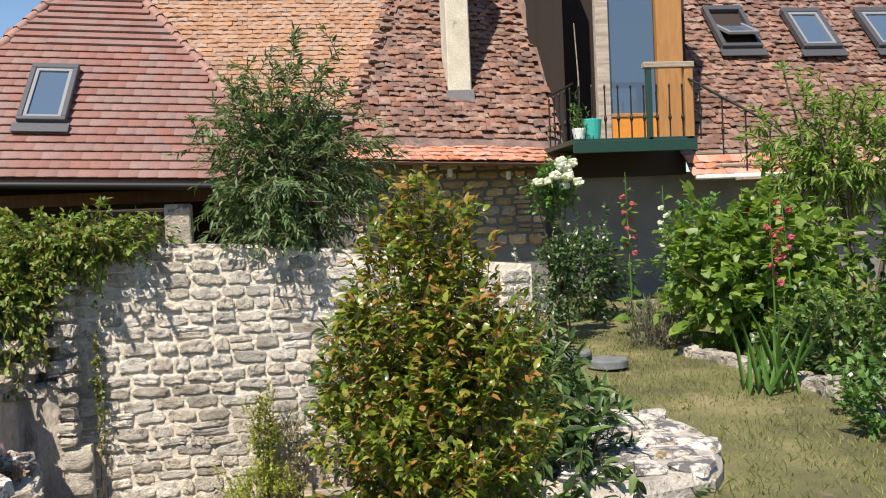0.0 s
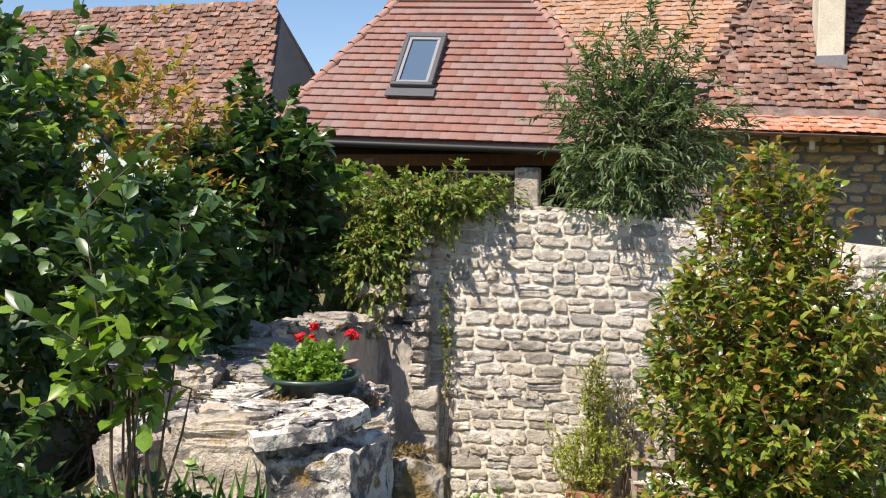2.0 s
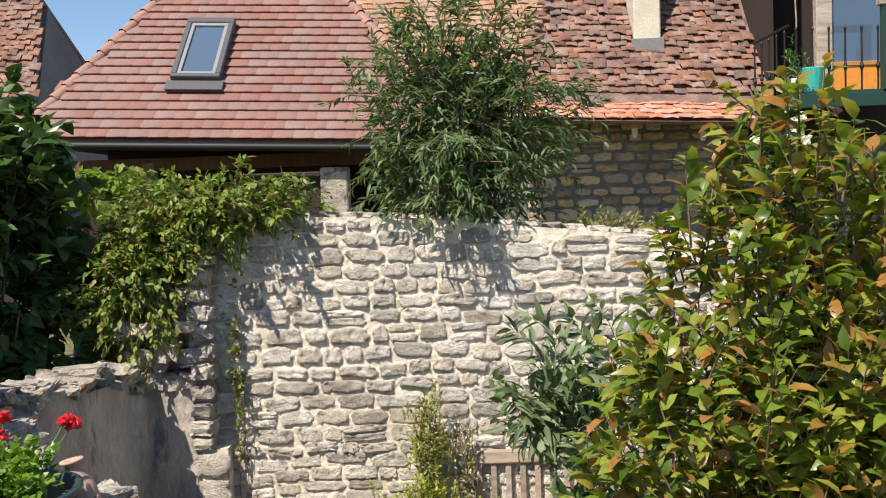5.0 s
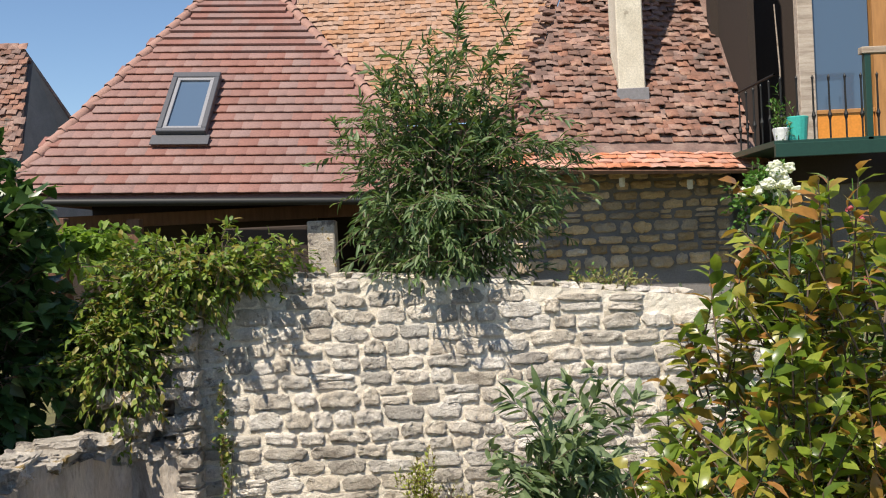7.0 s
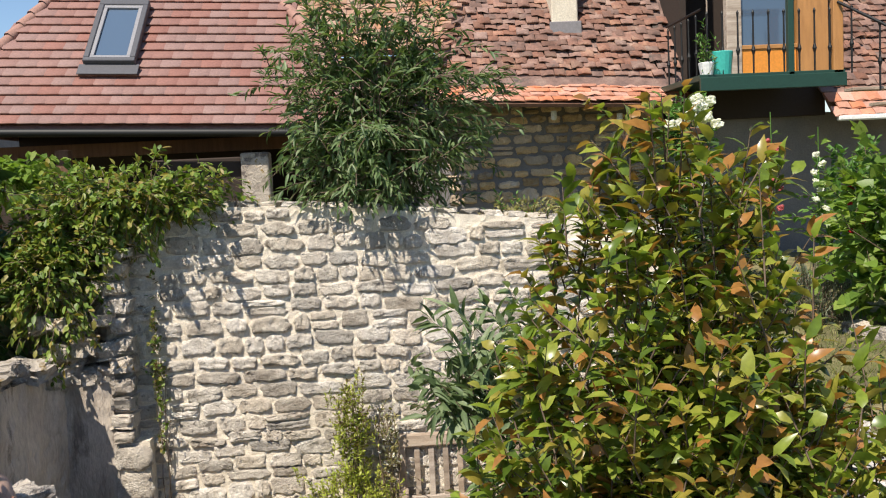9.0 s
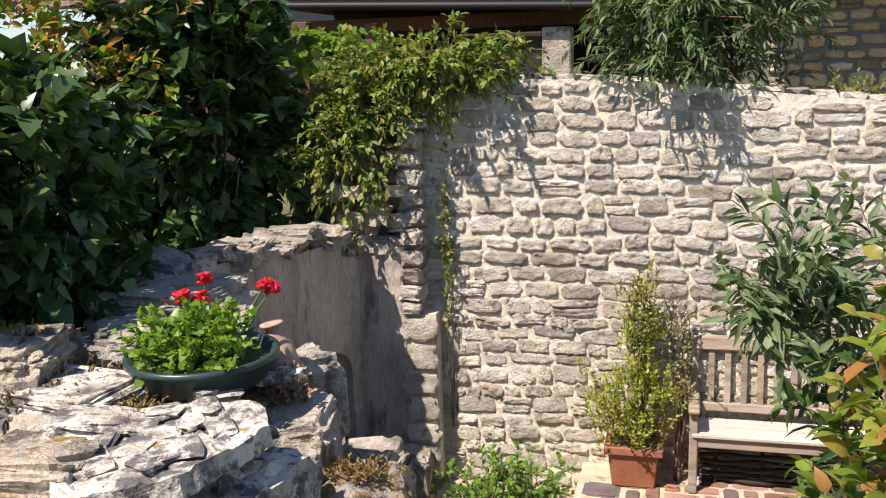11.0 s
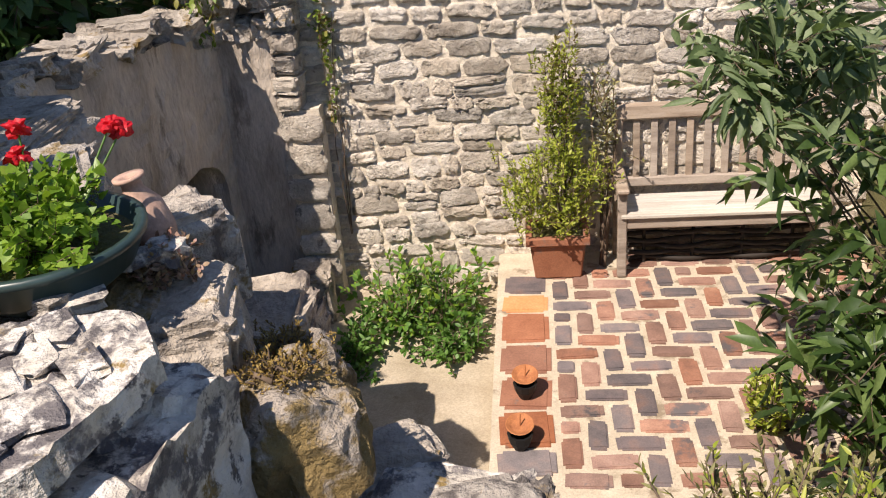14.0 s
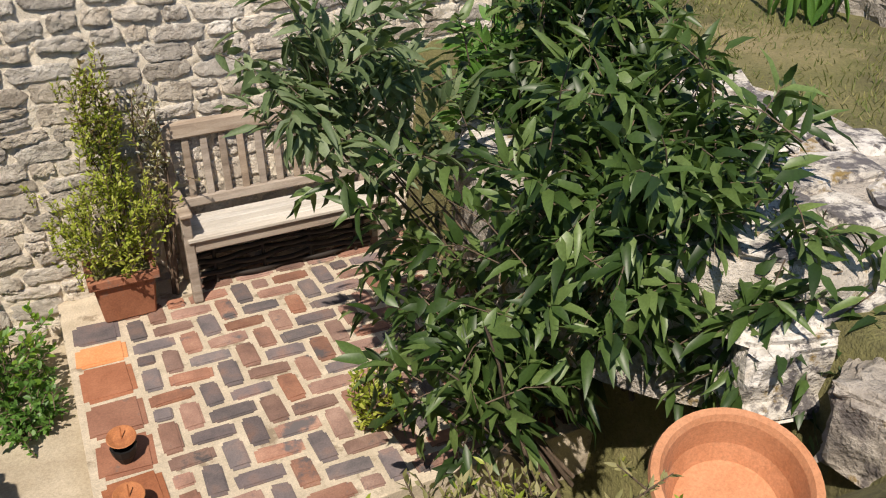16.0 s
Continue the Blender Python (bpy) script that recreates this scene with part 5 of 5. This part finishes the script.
for i, (x, y, z) in enumerate(((-1.36, -1.05, 0.86), (-1.14, -0.94, 0.72), (-1.05, -1.30, 1.20), (-0.90, -1.76, 1.42), (-1.62, -2.05, 1.72), (-2.25, -1.80, 1.88))):
    shrub("moss_cushion", (x, y, z), (x, y, z + 0.02), (0.17, 0.15, 0.03), "golden brown moss cushion on a boulder", "moss", "dry_moss", 110, 12, (0.014, 0.006), "oval", 0.035, 2, 0.0, 0.5, 0.1, 0.0, 0.4, group="moss cushions")

# ---- bench ----
bench = thing("garden_bench", (0.28, 1.27, 0.0), "weathered wooden garden bench with slatted back against the wall", "bench")
BWd = 1.24
for x in (0.0, BWd - 0.055):
    box_part("front_leg", (x, 0.0, 0.0), (x + 0.055, 0.055, 0.57), "bench_wood", bench)
    bm = slab(bmesh.new(), (x, 0.30, 0.0), (x + 0.055, 0.355, 1.0), 0.006)
    for v in bm.verts:
        v.co.y += max(0, v.co.z - 0.42) * 0.06
    part("back_leg", bm, "bench_wood", bench)
    bm = slab(bmesh.new(), (x - 0.008, -0.04, 0.57), (x + 0.065, 0.34, 0.60), 0.008)
    part("armrest", bm, "bench_wood", bench)
    box_part("side_rail", (x + 0.01, 0.05, 0.33), (x + 0.045, 0.31, 0.39), "bench_wood", bench)
for i in range(5):
    box_part("seat_slat", (0.02, -0.015 + i * 0.066, 0.40), (BWd - 0.02, 0.044 + i * 0.066, 0.425), "seat_wood", bench, 0.005, "sun-bleached seat slat")
box_part("apron", (0.055, 0.008, 0.325), (BWd - 0.055, 0.04, 0.395), "bench_wood", bench)
box_part("top_rail", (0.0, 0.325, 0.90), (BWd, 0.375, 1.0), "bench_wood", bench, 0.012)
box_part("low_rail", (0.05, 0.315, 0.47), (BWd - 0.05, 0.35, 0.53), "bench_wood", bench)
for i in range(10):
    x = 0.12 + i * 0.107
    bm = slab(bmesh.new(), (x, 0.325, 0.52), (x + 0.042, 0.343, 0.91), 0.003)
    for v in bm.verts:
        v.co.y += (v.co.z - 0.5) * 0.05
    part("back_slat", bm, "bench_wood", bench)
hur = thing("willow_screen", (0.36, 1.46, 0.0), "dark woven willow screen under the bench", "screen")
for i in range(7):
    V, F = tubes([[((x, 0.02 * math.sin(x * 14 + i * 3.1), 0.03 + i * 0.045 + 0.006 * math.sin(x * 9 + i)), 0.017) for x in np.linspace(0, 1.1, 18)]], 6)
    raw("withy", V, F, "withy", hur, True)
for x in (0.1, 0.4, 0.7, 1.0):
    V, F = tubes([[((x, 0, 0.0), 0.012), ((x, 0, 0.36), 0.01)]], 6)
    raw("stake", V, F, "withy", hur, True)

# ---- trough with the clipped shrub ----
tr = thing("terracotta_trough", (-0.08, 1.39, 0.0), "rectangular terracotta trough on the tiled edge", "planter")
bm = slab(bmesh.new(), (-0.17, -0.13, 0.0), (0.17, 0.13, 0.245), 0.012)
for v in bm.verts:
    k = 0.84 + 0.16 * v.co.z / 0.245
    v.co.x *= k
    v.co.y *= k
part("body", bm, "terracotta", tr)
bm = bmesh.new()
for lo, hi in (((-0.195, -0.155, 0.245), (0.195, -0.115, 0.30)), ((-0.195, 0.115, 0.245), (0.195, 0.155, 0.30)), ((-0.195, -0.115, 0.245), (-0.155, 0.115, 0.30)), ((0.155, -0.115, 0.245), (0.195, 0.115, 0.30))):
    slab(bm, lo, hi, 0.006)
part("rim", bm, "terracotta", tr)
box_part("soil", (-0.155, -0.115, 0.247), (0.155, 0.115, 0.28), "earth", tr, 0.0)
shrub("potted_shrub", (-0.06, 1.43, 0.32), (-0.09, 1.34, 0.62), (0.36, 0.27, 0.30), "yellow-green bushy shrub growing from the trough", "bush", "olive_leaf", 230, 13, (0.032, 0.015), "oval", 0.15, 10, 0.0, 0.6, 0.3, 0.2, 0.35, stem_r=0.008)
shrub("potted_shrub", (-0.03, 1.45, 0.32), (-0.05, 1.42, 1.12), (0.15, 0.13, 0.45), "upright brownish climber above the trough", "climber", "olive_leaf", 150, 12, (0.034, 0.015), "oval", 0.14, 8, 0.0, 0.7, 0.2, 0.2, 0.35, "dry_leaf", 0.2, stem_r=0.007)
shrub("climber", (0.20, 1.45, 0.0), (0.22, 1.50, 0.98), (0.12, 0.10, 0.42), "thin bleached climber stems with white flowers", "climber", "dry_hebe", 36, 9, (0.04, 0.018), "oval", 0.16, 8, 0.1, 0.6, 0.2, 0.1, 0.4, "white_petal", 0.25)

# ---- iron candle dishes ----
for cx, cy in ((-0.29, 0.05), (-0.315, -0.35)):
    lan = thing("candle_holder", (cx, cy, 0.0), "rusty dished candle holder with a black pleated cup", "candle holder", "candle holders")
    part("cup", lathe([(0, 0.0), (0.03, 0.0), (0.055, 0.05), (0.062, 0.09), (0.05, 0.09), (0.03, 0.02), (0, 0.02)], 10), "black_metal", lan)
    dish = part("dish", lathe([(0, 0.0), (0.045, 0.006), (0.068, 0.024), (0.064, 0.026), (0.04, 0.012), (0, 0.006)], 20), "rust", lan)
    dish.matrix_basis = pose(0.0, 0.03, 0.10, 14, 0, 0)
    V, F = tubes([[((0, 0.03, 0.10), 0.003), ((0.004, 0.035, 0.17), 0.003)]], 5)
    raw("spike", V, F, "rust", lan)

# ---- planting ----
# Lime leaves near the top paint sunlight onto these herbs.
shrub("herb_clump", (-0.95, 1.15, -0.22), (-0.92, 1.12, 0.0), (0.52, 0.44, 0.26), "leafy green herbs along the foot of the wall", "plant", "herb", 200, 10, (0.055, 0.028), "oval", 0.18, 10, 0.1, 0.5, 0.2, 0.15, 0.4, "lime_leaf", 0.35, group="herbs by the wall")
shrub("herb_clump", (-1.30, 0.75, -0.22), (-1.28, 0.75, -0.10), (0.16, 0.34, 0.16), "low green herbs beside the pier", "plant", "herb", 90, 10, (0.042, 0.022), "oval", 0.14, 6, 0.1, 0.5, 0.2, 0.15, 0.35, group="herbs by the wall")
shrub("herb_clump", (-0.72, 0.72, -0.22), (-0.70, 0.78, -0.10), (0.24, 0.22, 0.14), "low green herbs beside the tiles", "plant", "herb", 90, 10, (0.042, 0.022), "oval", 0.14, 6, 0.1, 0.5, 0.2, 0.15, 0.35, group="herbs by the wall")
shrub("box_bush", (0.85, -0.2, 0.0), (0.85, -0.2, 0.16), (0.16, 0.16, 0.18), "small dark evergreen at the edge of the paving", "bush", "olive_leaf", 70, 10, (0.04, 0.02), "oval", 0.14, 6, 0.0, 0.6, 0.3, 0.15, 0.3)
shrub("pale_shrub", (0.48, -2.22, 1.0), (0.46, -2.25, 1.20), (0.46, 0.30, 0.22), "low pale yellow-green bush at the terrace edge", "bush", "dry_hebe", 380, 12, (0.034, 0.012), "lance", 0.14, 8, 0.0, 0.7, 0.3, 0.1, 0.3, "olive_leaf", 0.15)
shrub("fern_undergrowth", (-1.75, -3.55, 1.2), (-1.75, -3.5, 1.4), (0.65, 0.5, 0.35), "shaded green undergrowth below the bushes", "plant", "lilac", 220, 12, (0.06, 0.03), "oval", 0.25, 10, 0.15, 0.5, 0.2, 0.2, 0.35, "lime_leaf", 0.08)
shrub("fern_undergrowth", (-2.9, -2.0, 1.2), (-2.75, -1.7, 1.5), (0.5, 0.6, 0.4), "dark red barberry under the lilac", "plant", "dry_leaf", 150, 10, (0.035, 0.02), "oval", 0.2, 10, 0.1, 0.5, 0.2, 0.2, 0.35, "sedum", 0.4)


def blades(name, at, n, height, width, spread, material, label, category, lean=0.35, group=""):
    ob = thing(name, at, label, category, group)
    P = np.stack([rng.normal(0, spread, n), rng.normal(0, spread, n), np.zeros(n)], 1)
    D = np.stack([rng.normal(0, lean, n), rng.normal(0, lean, n), np.ones(n)], 1)
    leaf_cloud("foliage", P, D, height * rng.uniform(0.5, 1.1, n), np.full(n, width), material, ob, "blade", 0.12)
    return ob


blades("iris_clump", (-1.52, -2.92, 1.15), 26, 0.5, 0.035, 0.10, "herb", "clump of sword-shaped iris leaves by the rocks", "plant", 0.22, "iris clumps")
blades("iris_clump", (-1.62, -3.05, 1.2), 18, 0.45, 0.035, 0.08, "herb", "clump of sword-shaped iris leaves by the rocks", "plant", 0.22, "iris clumps")
blades("iris_clump", (4.35, 0.9, 1.22), 24, 0.75, 0.05, 0.12, "herb", "clump of sword-shaped iris leaves by the path", "plant", 0.25, "iris clumps")

# ---- right garden: stone terrace, path, beds ----
ter = thing("pavement", (2.20, -0.50, 1.2), "raised round terrace of pale crazy paving", "paving", kind="structure")
bm = lathe([(0, 0.12), (0.95, 0.12), (1.0, 0.06), (1.0, -0.5)], 32)
for v in bm.verts:
    k = 1 + 0.05 * noise.noise(v.co * 2.0)
    v.co.x *= 0.9 * k
    v.co.y *= 1.2 * k
part("bed", bm, "rock", ter)
for i in range(34):
    a, rad = i * 2.399, 0.93 * math.sqrt((i + 0.5) / 34)
    bm = rock_mesh((rs.uniform(0.13, 0.19), rs.uniform(0.11, 0.16), 0.035), 200 + i, 0.2, 2, 1.0)
    ob = part("flagstone", bm, "white_rock", ter)
    ob.matrix_basis = pose(0.9 * rad * math.cos(a), 1.18 * rad * math.sin(a), 0.125, rs.uniform(-3, 3), rs.uniform(-3, 3), rs.uniform(0, 180))
for i in range(13):
    bm = rock_mesh((rs.uniform(0.12, 0.2), 0.11, rs.uniform(0.08, 0.13)), 240 + i, 0.28, 3, 1.0)
    ob = tagged(part("kerb_stone", bm, "rock"), "rough limestone kerb stone beside the grass path", "stone", "path edging")
    t_ = i / 12
    ob.matrix_basis = pose(4.55 + 0.25 * math.sin(t_ * 3), 3.0 - t_ * 3.6, 1.28, 0, 0, rs.uniform(60, 120))
for dx, dy, dz in ((3.17, 2.88, 1.38), (3.42, 2.45, 1.34)):
    st = thing("stepping_stone", (dx, dy, dz), "dark round slate disc laid on the bank", "stone", "slate discs")
    part("disc", lathe([(0, 0.05), (0.20, 0.05), (0.21, 0.035), (0.21, -0.03), (0.0, -0.03)], 24), "dark_slate", st)
rock((2.95, 3.25, 1.45), (0.30, 0.26, 0.30), 301, "white_rock", (0, 0, 10), "pale upright stone beside the slate discs", 0.2)
tb = thing("terracotta_bowl", pose(1.37, -1.97, 0.76, 16, -10, 0), "large shallow terracotta bowl, empty, on the stones", "bowl")
part("body", lathe([(0, 0), (0.17, 0.0), (0.215, 0.10), (0.232, 0.165), (0.252, 0.168), (0.258, 0.185), (0.252, 0.205), (0.226, 0.207), (0.214, 0.185), (0.195, 0.09), (0.165, 0.028), (0, 0.022)], 48), "bowl_clay", tb)
rock((1.95, -1.60, 1.02), (0.74, 0.52, 0.40), 302, "white_rock", (0, 0, -15), "broad pale limestone block beside the bowl", 0.2, 4, 1.0, 0.12)
rock((2.10, -2.05, 0.98), (0.74, 0.52, 0.42), 303, "rock", (0, 0, 20), "grey limestone block beside the bowl", 0.2, 4, 1.0)
rock((2.05, -0.75, 1.15), (0.45, 0.35, 0.3), 305, "white_rock", (0, 0, 40), "pale limestone block at the terrace edge", 0.2, 3, 1.0)

shrub("rose_bush", (3.6, 4.6, 1.4), (3.5, 4.5, 3.30), (0.42, 0.35, 0.42), "climbing rose with white blooms", "bush", "herb", 120, 10, (0.06, 0.04), "oval", 0.25, 10, 0.2, 0.3, 0.3, 0.2, 0.3)
ro = thing("rose_blooms", (3.5, 4.4, 3.35), "cluster of white roses on the climber", "flowers")
for i in range(16):
    c = np.array((rs.uniform(-0.28, 0.28), rs.uniform(-0.30, -0.02), rs.uniform(-0.16, 0.26)))
    part("bloom", rock_mesh((0.065, 0.06, 0.05), 500 + i, 0.5, 3), "white_petal", ro).location = c
shrub("rose_bush", (3.5, 4.4, 1.4), (3.5, 4.4, 2.25), (0.36, 0.36, 0.75), "dark leafy stems of the climbing rose", "bush", "lilac", 170, 10, (0.06, 0.04), "oval", 0.25, 8, 0.2, 0.3, 0.3, 0.2, 0.3, "white_petal", 0.03)
shrub("lavender_bush", (4.5, 3.7, 1.35), (4.5, 3.7, 1.65), (0.5, 0.42, 0.36), "grey-green lavender mound by the path", "bush", "silver", 260, 12, (0.06, 0.008), "blade", 0.3, 8, 0.0, 0.7, 0.2, 0.1, 0.2, spread=0.3)


def hollyhock(x, y, z, h, seed, petals):
    ob = thing("hollyhock", (x, y, z), "tall hollyhock with round leaves and red blooms", "flower", "hollyhocks")
    rr = random.Random(seed)
    lx, ly = rr.uniform(-0.15, 0.15), rr.uniform(-0.1, 0.1)
    V, F = tubes([[((lx * s, ly * s, h * s), 0.014 * (1 - 0.6 * s)) for s in np.linspace(0, 1, 7)]], 6)
    raw("stalk", V, F, "herb", ob, True)
    n = 34
    s = rng.uniform(0.05, 0.95, n)
    a = rng.uniform(0, 2 * math.pi, n)
    P = np.stack([lx * s, ly * s, h * s], 1)
    D = np.stack([np.cos(a), np.sin(a), np.full(n, 0.15)], 1)
    leaf_cloud("leaves", P + D * 0.05, D, 0.20 * (1.1 - 0.75 * s), 0.19 * (1.1 - 0.75 * s), "vine", ob, "heart")
    for i in range(8):
        t = 0.5 + 0.05 * i
        b = rr.uniform(0, 6.28)
        c = np.array((lx * t + 0.06 * math.cos(b), ly * t + 0.06 * math.sin(b) - 0.03, h * t))
        part("bloom", rock_mesh((0.036, 0.03, 0.032), 520 + i + seed, 0.6, 3), petals, ob).location = c
    return ob


for i, (x, y, h, pt) in enumerate(((4.55, 4.7, 2.1, "pink_petal"), (4.9, 4.4, 1.9, "white_petal"), (5.15, 3.0, 1.8, "red_petal"), (5.4, 2.2, 1.9, "pink_petal"), (5.0, 1.9, 1.6, "pink_petal"), (4.75, 3.3, 1.6, "red_petal"), (5.7, 3.6, 2.2, "red_petal"))):
    hollyhock(x, y, 1.32, h, 40 + i, pt)
shrub("flower_bed_bush", (5.2, 1.2, 1.25), (5.3, 1.3, 1.7), (0.7, 0.9, 0.55), "mixed shaded border planting beside the path", "bush", "lilac", 260, 10, (0.08, 0.05), "oval", 0.3, 10, 0.1, 0.5, 0.3, 0.2, 0.35, "vine", 0.3)
shrub("flower_bed_bush", (4.6, -0.9, 1.2), (4.7, -0.7, 1.5), (0.6, 0.9, 0.4), "leafy border plant with small white flowers", "bush", "herb", 230, 10, (0.07, 0.05), "heart", 0.25, 10, 0.1, 0.5, 0.3, 0.2, 0.35, "white_petal", 0.05)
shrub("flower_bed_bush", (1.95, 0.3, 1.1), (1.95, 0.2, 1.45), (0.5, 0.7, 0.4), "broad-leaved green perennials above the terrace", "bush", "herb", 230, 10, (0.10, 0.05), "lance", 0.25, 10, 0.2, 0.5, 0.3, 0.2, 0.35)
shrub("flower_bed_bush", (2.3, 2.4, 1.4), (2.4, 2.6, 1.9), (0.6, 0.7, 0.6), "tangled border plants with small pale flowers", "bush", "silver", 230, 10, (0.06, 0.03), "oval", 0.25, 10, 0.1, 0.5, 0.3, 0.2, 0.35, "white_petal", 0.08)
shrub("flower_bed_bush", (1.5, 1.95, 2.42), (1.35, 1.9, 2.62), (0.5, 0.25, 0.18), "dry yellow plants on top of the rubble wall", "plant", "dry_hebe", 130, 10, (0.05, 0.02), "lance", 0.2, 6, 0.2, 0.5, 0.2, 0.1, 0.35, "herb", 0.3)

ng = 15000
gx_ = np.concatenate([rng.uniform(2.6, 4.6, ng // 2), rng.uniform(-1.0, 4.5, ng - ng // 2)])
gy_ = np.concatenate([rng.uniform(-3.0, 5.0, ng // 2), rng.uniform(-6.0, -2.4, ng - ng // 2)])
ok = ~((((gx_ - 2.20) / 0.9) ** 2 + ((gy_ + 0.50) / 1.2) ** 2 < 1.05) | ((gx_ < -0.9) & (gy_ > -3.0)))
gx_, gy_ = gx_[ok], gy_[ok]
gP = np.stack([gx_, gy_, ground_h(gx_, gy_) - 0.01], 1)
gD = np.stack([rng.normal(0, 0.5, len(gx_)), rng.normal(0, 0.5, len(gx_)), np.ones(len(gx_))], 1)
grass = leaf_cloud("grass", gP, gD, rng.uniform(0.03, 0.08, len(gx_)), np.full(len(gx_), 0.007), "grass", None, "blade")
tagged(grass, "short dry yellowing grass on the path", "grass", kind="stuff")

# ---- pieces of the paving and the rubble wall ----
rs = random.Random(11)


def brick_template(seed):
    bm = slab(bmesh.new(), (-0.5, -0.5, -1.0), (0.5, 0.5, 0.0))
    top = [e for e in bm.edges if all(v.co.z > -0.1 for v in e.verts)]
    up = [e for e in bm.edges if abs(e.verts[0].co.z - e.verts[1].co.z) > 0.5]
    bmesh.ops.bevel(bm, geom=top + up, offset=0.10, segments=2, affect="EDGES")
    for v in bm.verts:
        v.co += Vector((0.03 * noise.noise(v.co * 3 + Vector((seed, 0, 0))), 0.04 * noise.noise(v.co * 3 + Vector((0, seed, 0))), 0.05 * noise.noise(v.co * 2 + Vector((0, 0, seed)))))
    me = bpy.data.meshes.new("brick")
    bm.to_mesh(me)
    bm.free()
    return me


brick_M = {}
for mt in ("brick", "brick_dark", "terracotta", "bright_tile"):
    brick_M[mt] = []
    for k in range(4):
        me = brick_template(k * 3.3 + len(mt))
        me.materials.append(M[mt])
        brick_M[mt].append(me)


def brick(x0, y0, x1, y1, mt, name="brick"):
    ob = new(name, brick_M[mt][rs.randrange(4)])
    ob.parent = patio
    ob.matrix_basis = pose((x0 + x1) / 2, (y0 + y1) / 2, 0.004 + rs.uniform(-0.004, 0.004), rs.uniform(-0.8, 0.8), rs.uniform(-0.8, 0.8), rs.uniform(-2.4, 2.4)) @ Matrix.Diagonal(((x1 - x0) * rs.uniform(0.92, 1.02), (y1 - y0) * rs.uniform(0.90, 1.03), 0.05, 1))


C, J = 0.127, 0.014
for i in range(-1, 16):
    for j in range(0, 16):
        x, y = -0.14 + i * C, -0.64 + j * C
        k = (i - j) % 4
        mt = "brick_dark" if rs.random() < 0.40 else "brick"
        if k == 0:
            a, b = max(x, -0.14), min(x + 2 * C, 1.94)
            if b - a > 0.08:
                brick(a + J, y + J, b - J, y + C - J, mt)
        elif k == 3 and i >= 0:
            a, b = y, min(y + 2 * C, 1.40)
            brick(x + J, a + J, x + C - J, b - J, mt)
        elif k == 2 and j == 0 and i >= 0:
            brick(x + J, y + J, x + C - J, y + C - J, mt)
edges = (-0.56, -0.36, -0.06, 0.24, 0.55, 0.88, 1.09, 1.34)
# Last tile gets dark brick to paint in the shade by the trough.
for y0, y1, mt in zip(edges, edges[1:], ("brick_dark", "terracotta", "terracotta", "terracotta", "terracotta", "bright_tile", "brick_dark")):
    brick(-0.425, y0 + 0.008, -0.150, y1 - 0.008, mt, "tile")
x = 0.34
while x < 1.7:
    w = rs.uniform(0.2, 0.27)
    brick(x + 0.006, 1.405, x + w - 0.006, 1.58, "brick", "tile")
    x += w

stones = [q for q in courses(WX0, WX1, WZ0, WZ1, 77, 0.08, 0.15, 0.11, 0.36, -0.004, 0.07) if q[1] + q[3] / 2 < wall_top(q[0]) + 0.01]
VV, FF, count = [], [], 0
for cx, cz, w, h in stones:
    i = rs.randrange(14)
    m = pose(cx, WY + 0.004, cz, 0, rs.uniform(-4.5, 4.5), rs.uniform(-3, 3)) @ Matrix.Diagonal((w, rs.uniform(0.014, 0.030), h, 1))
    if count < 300 and cz < 2.05:
        ob = new("stone", stone_M[i])
        ob.parent, ob.matrix_basis = wall, m
        count += 1
    else:
        b = len(VV)
        VV.extend(tuple(m @ Vector(v)) for v in stone_T[i][0])
        FF.extend(tuple(b + q for q in f) for f in stone_T[i][1])
tagged(raw("upper_stones", VV, FF, "limestone_joined", wall, True), kind="stuff")
for i in range(22):
    x = WX0 + 0.08 + i * 0.165
    bm = rock_mesh((0.085, 0.2, 0.035), 400 + i, 0.22, 2, 1.0)
    ob = part("coping_stone", bm, "limestone", wall)
    ob.matrix_basis = pose(x, WY + 0.2, wall_top(x) + 0.006, 0, rs.uniform(0, 6), rs.uniform(-6, 6))
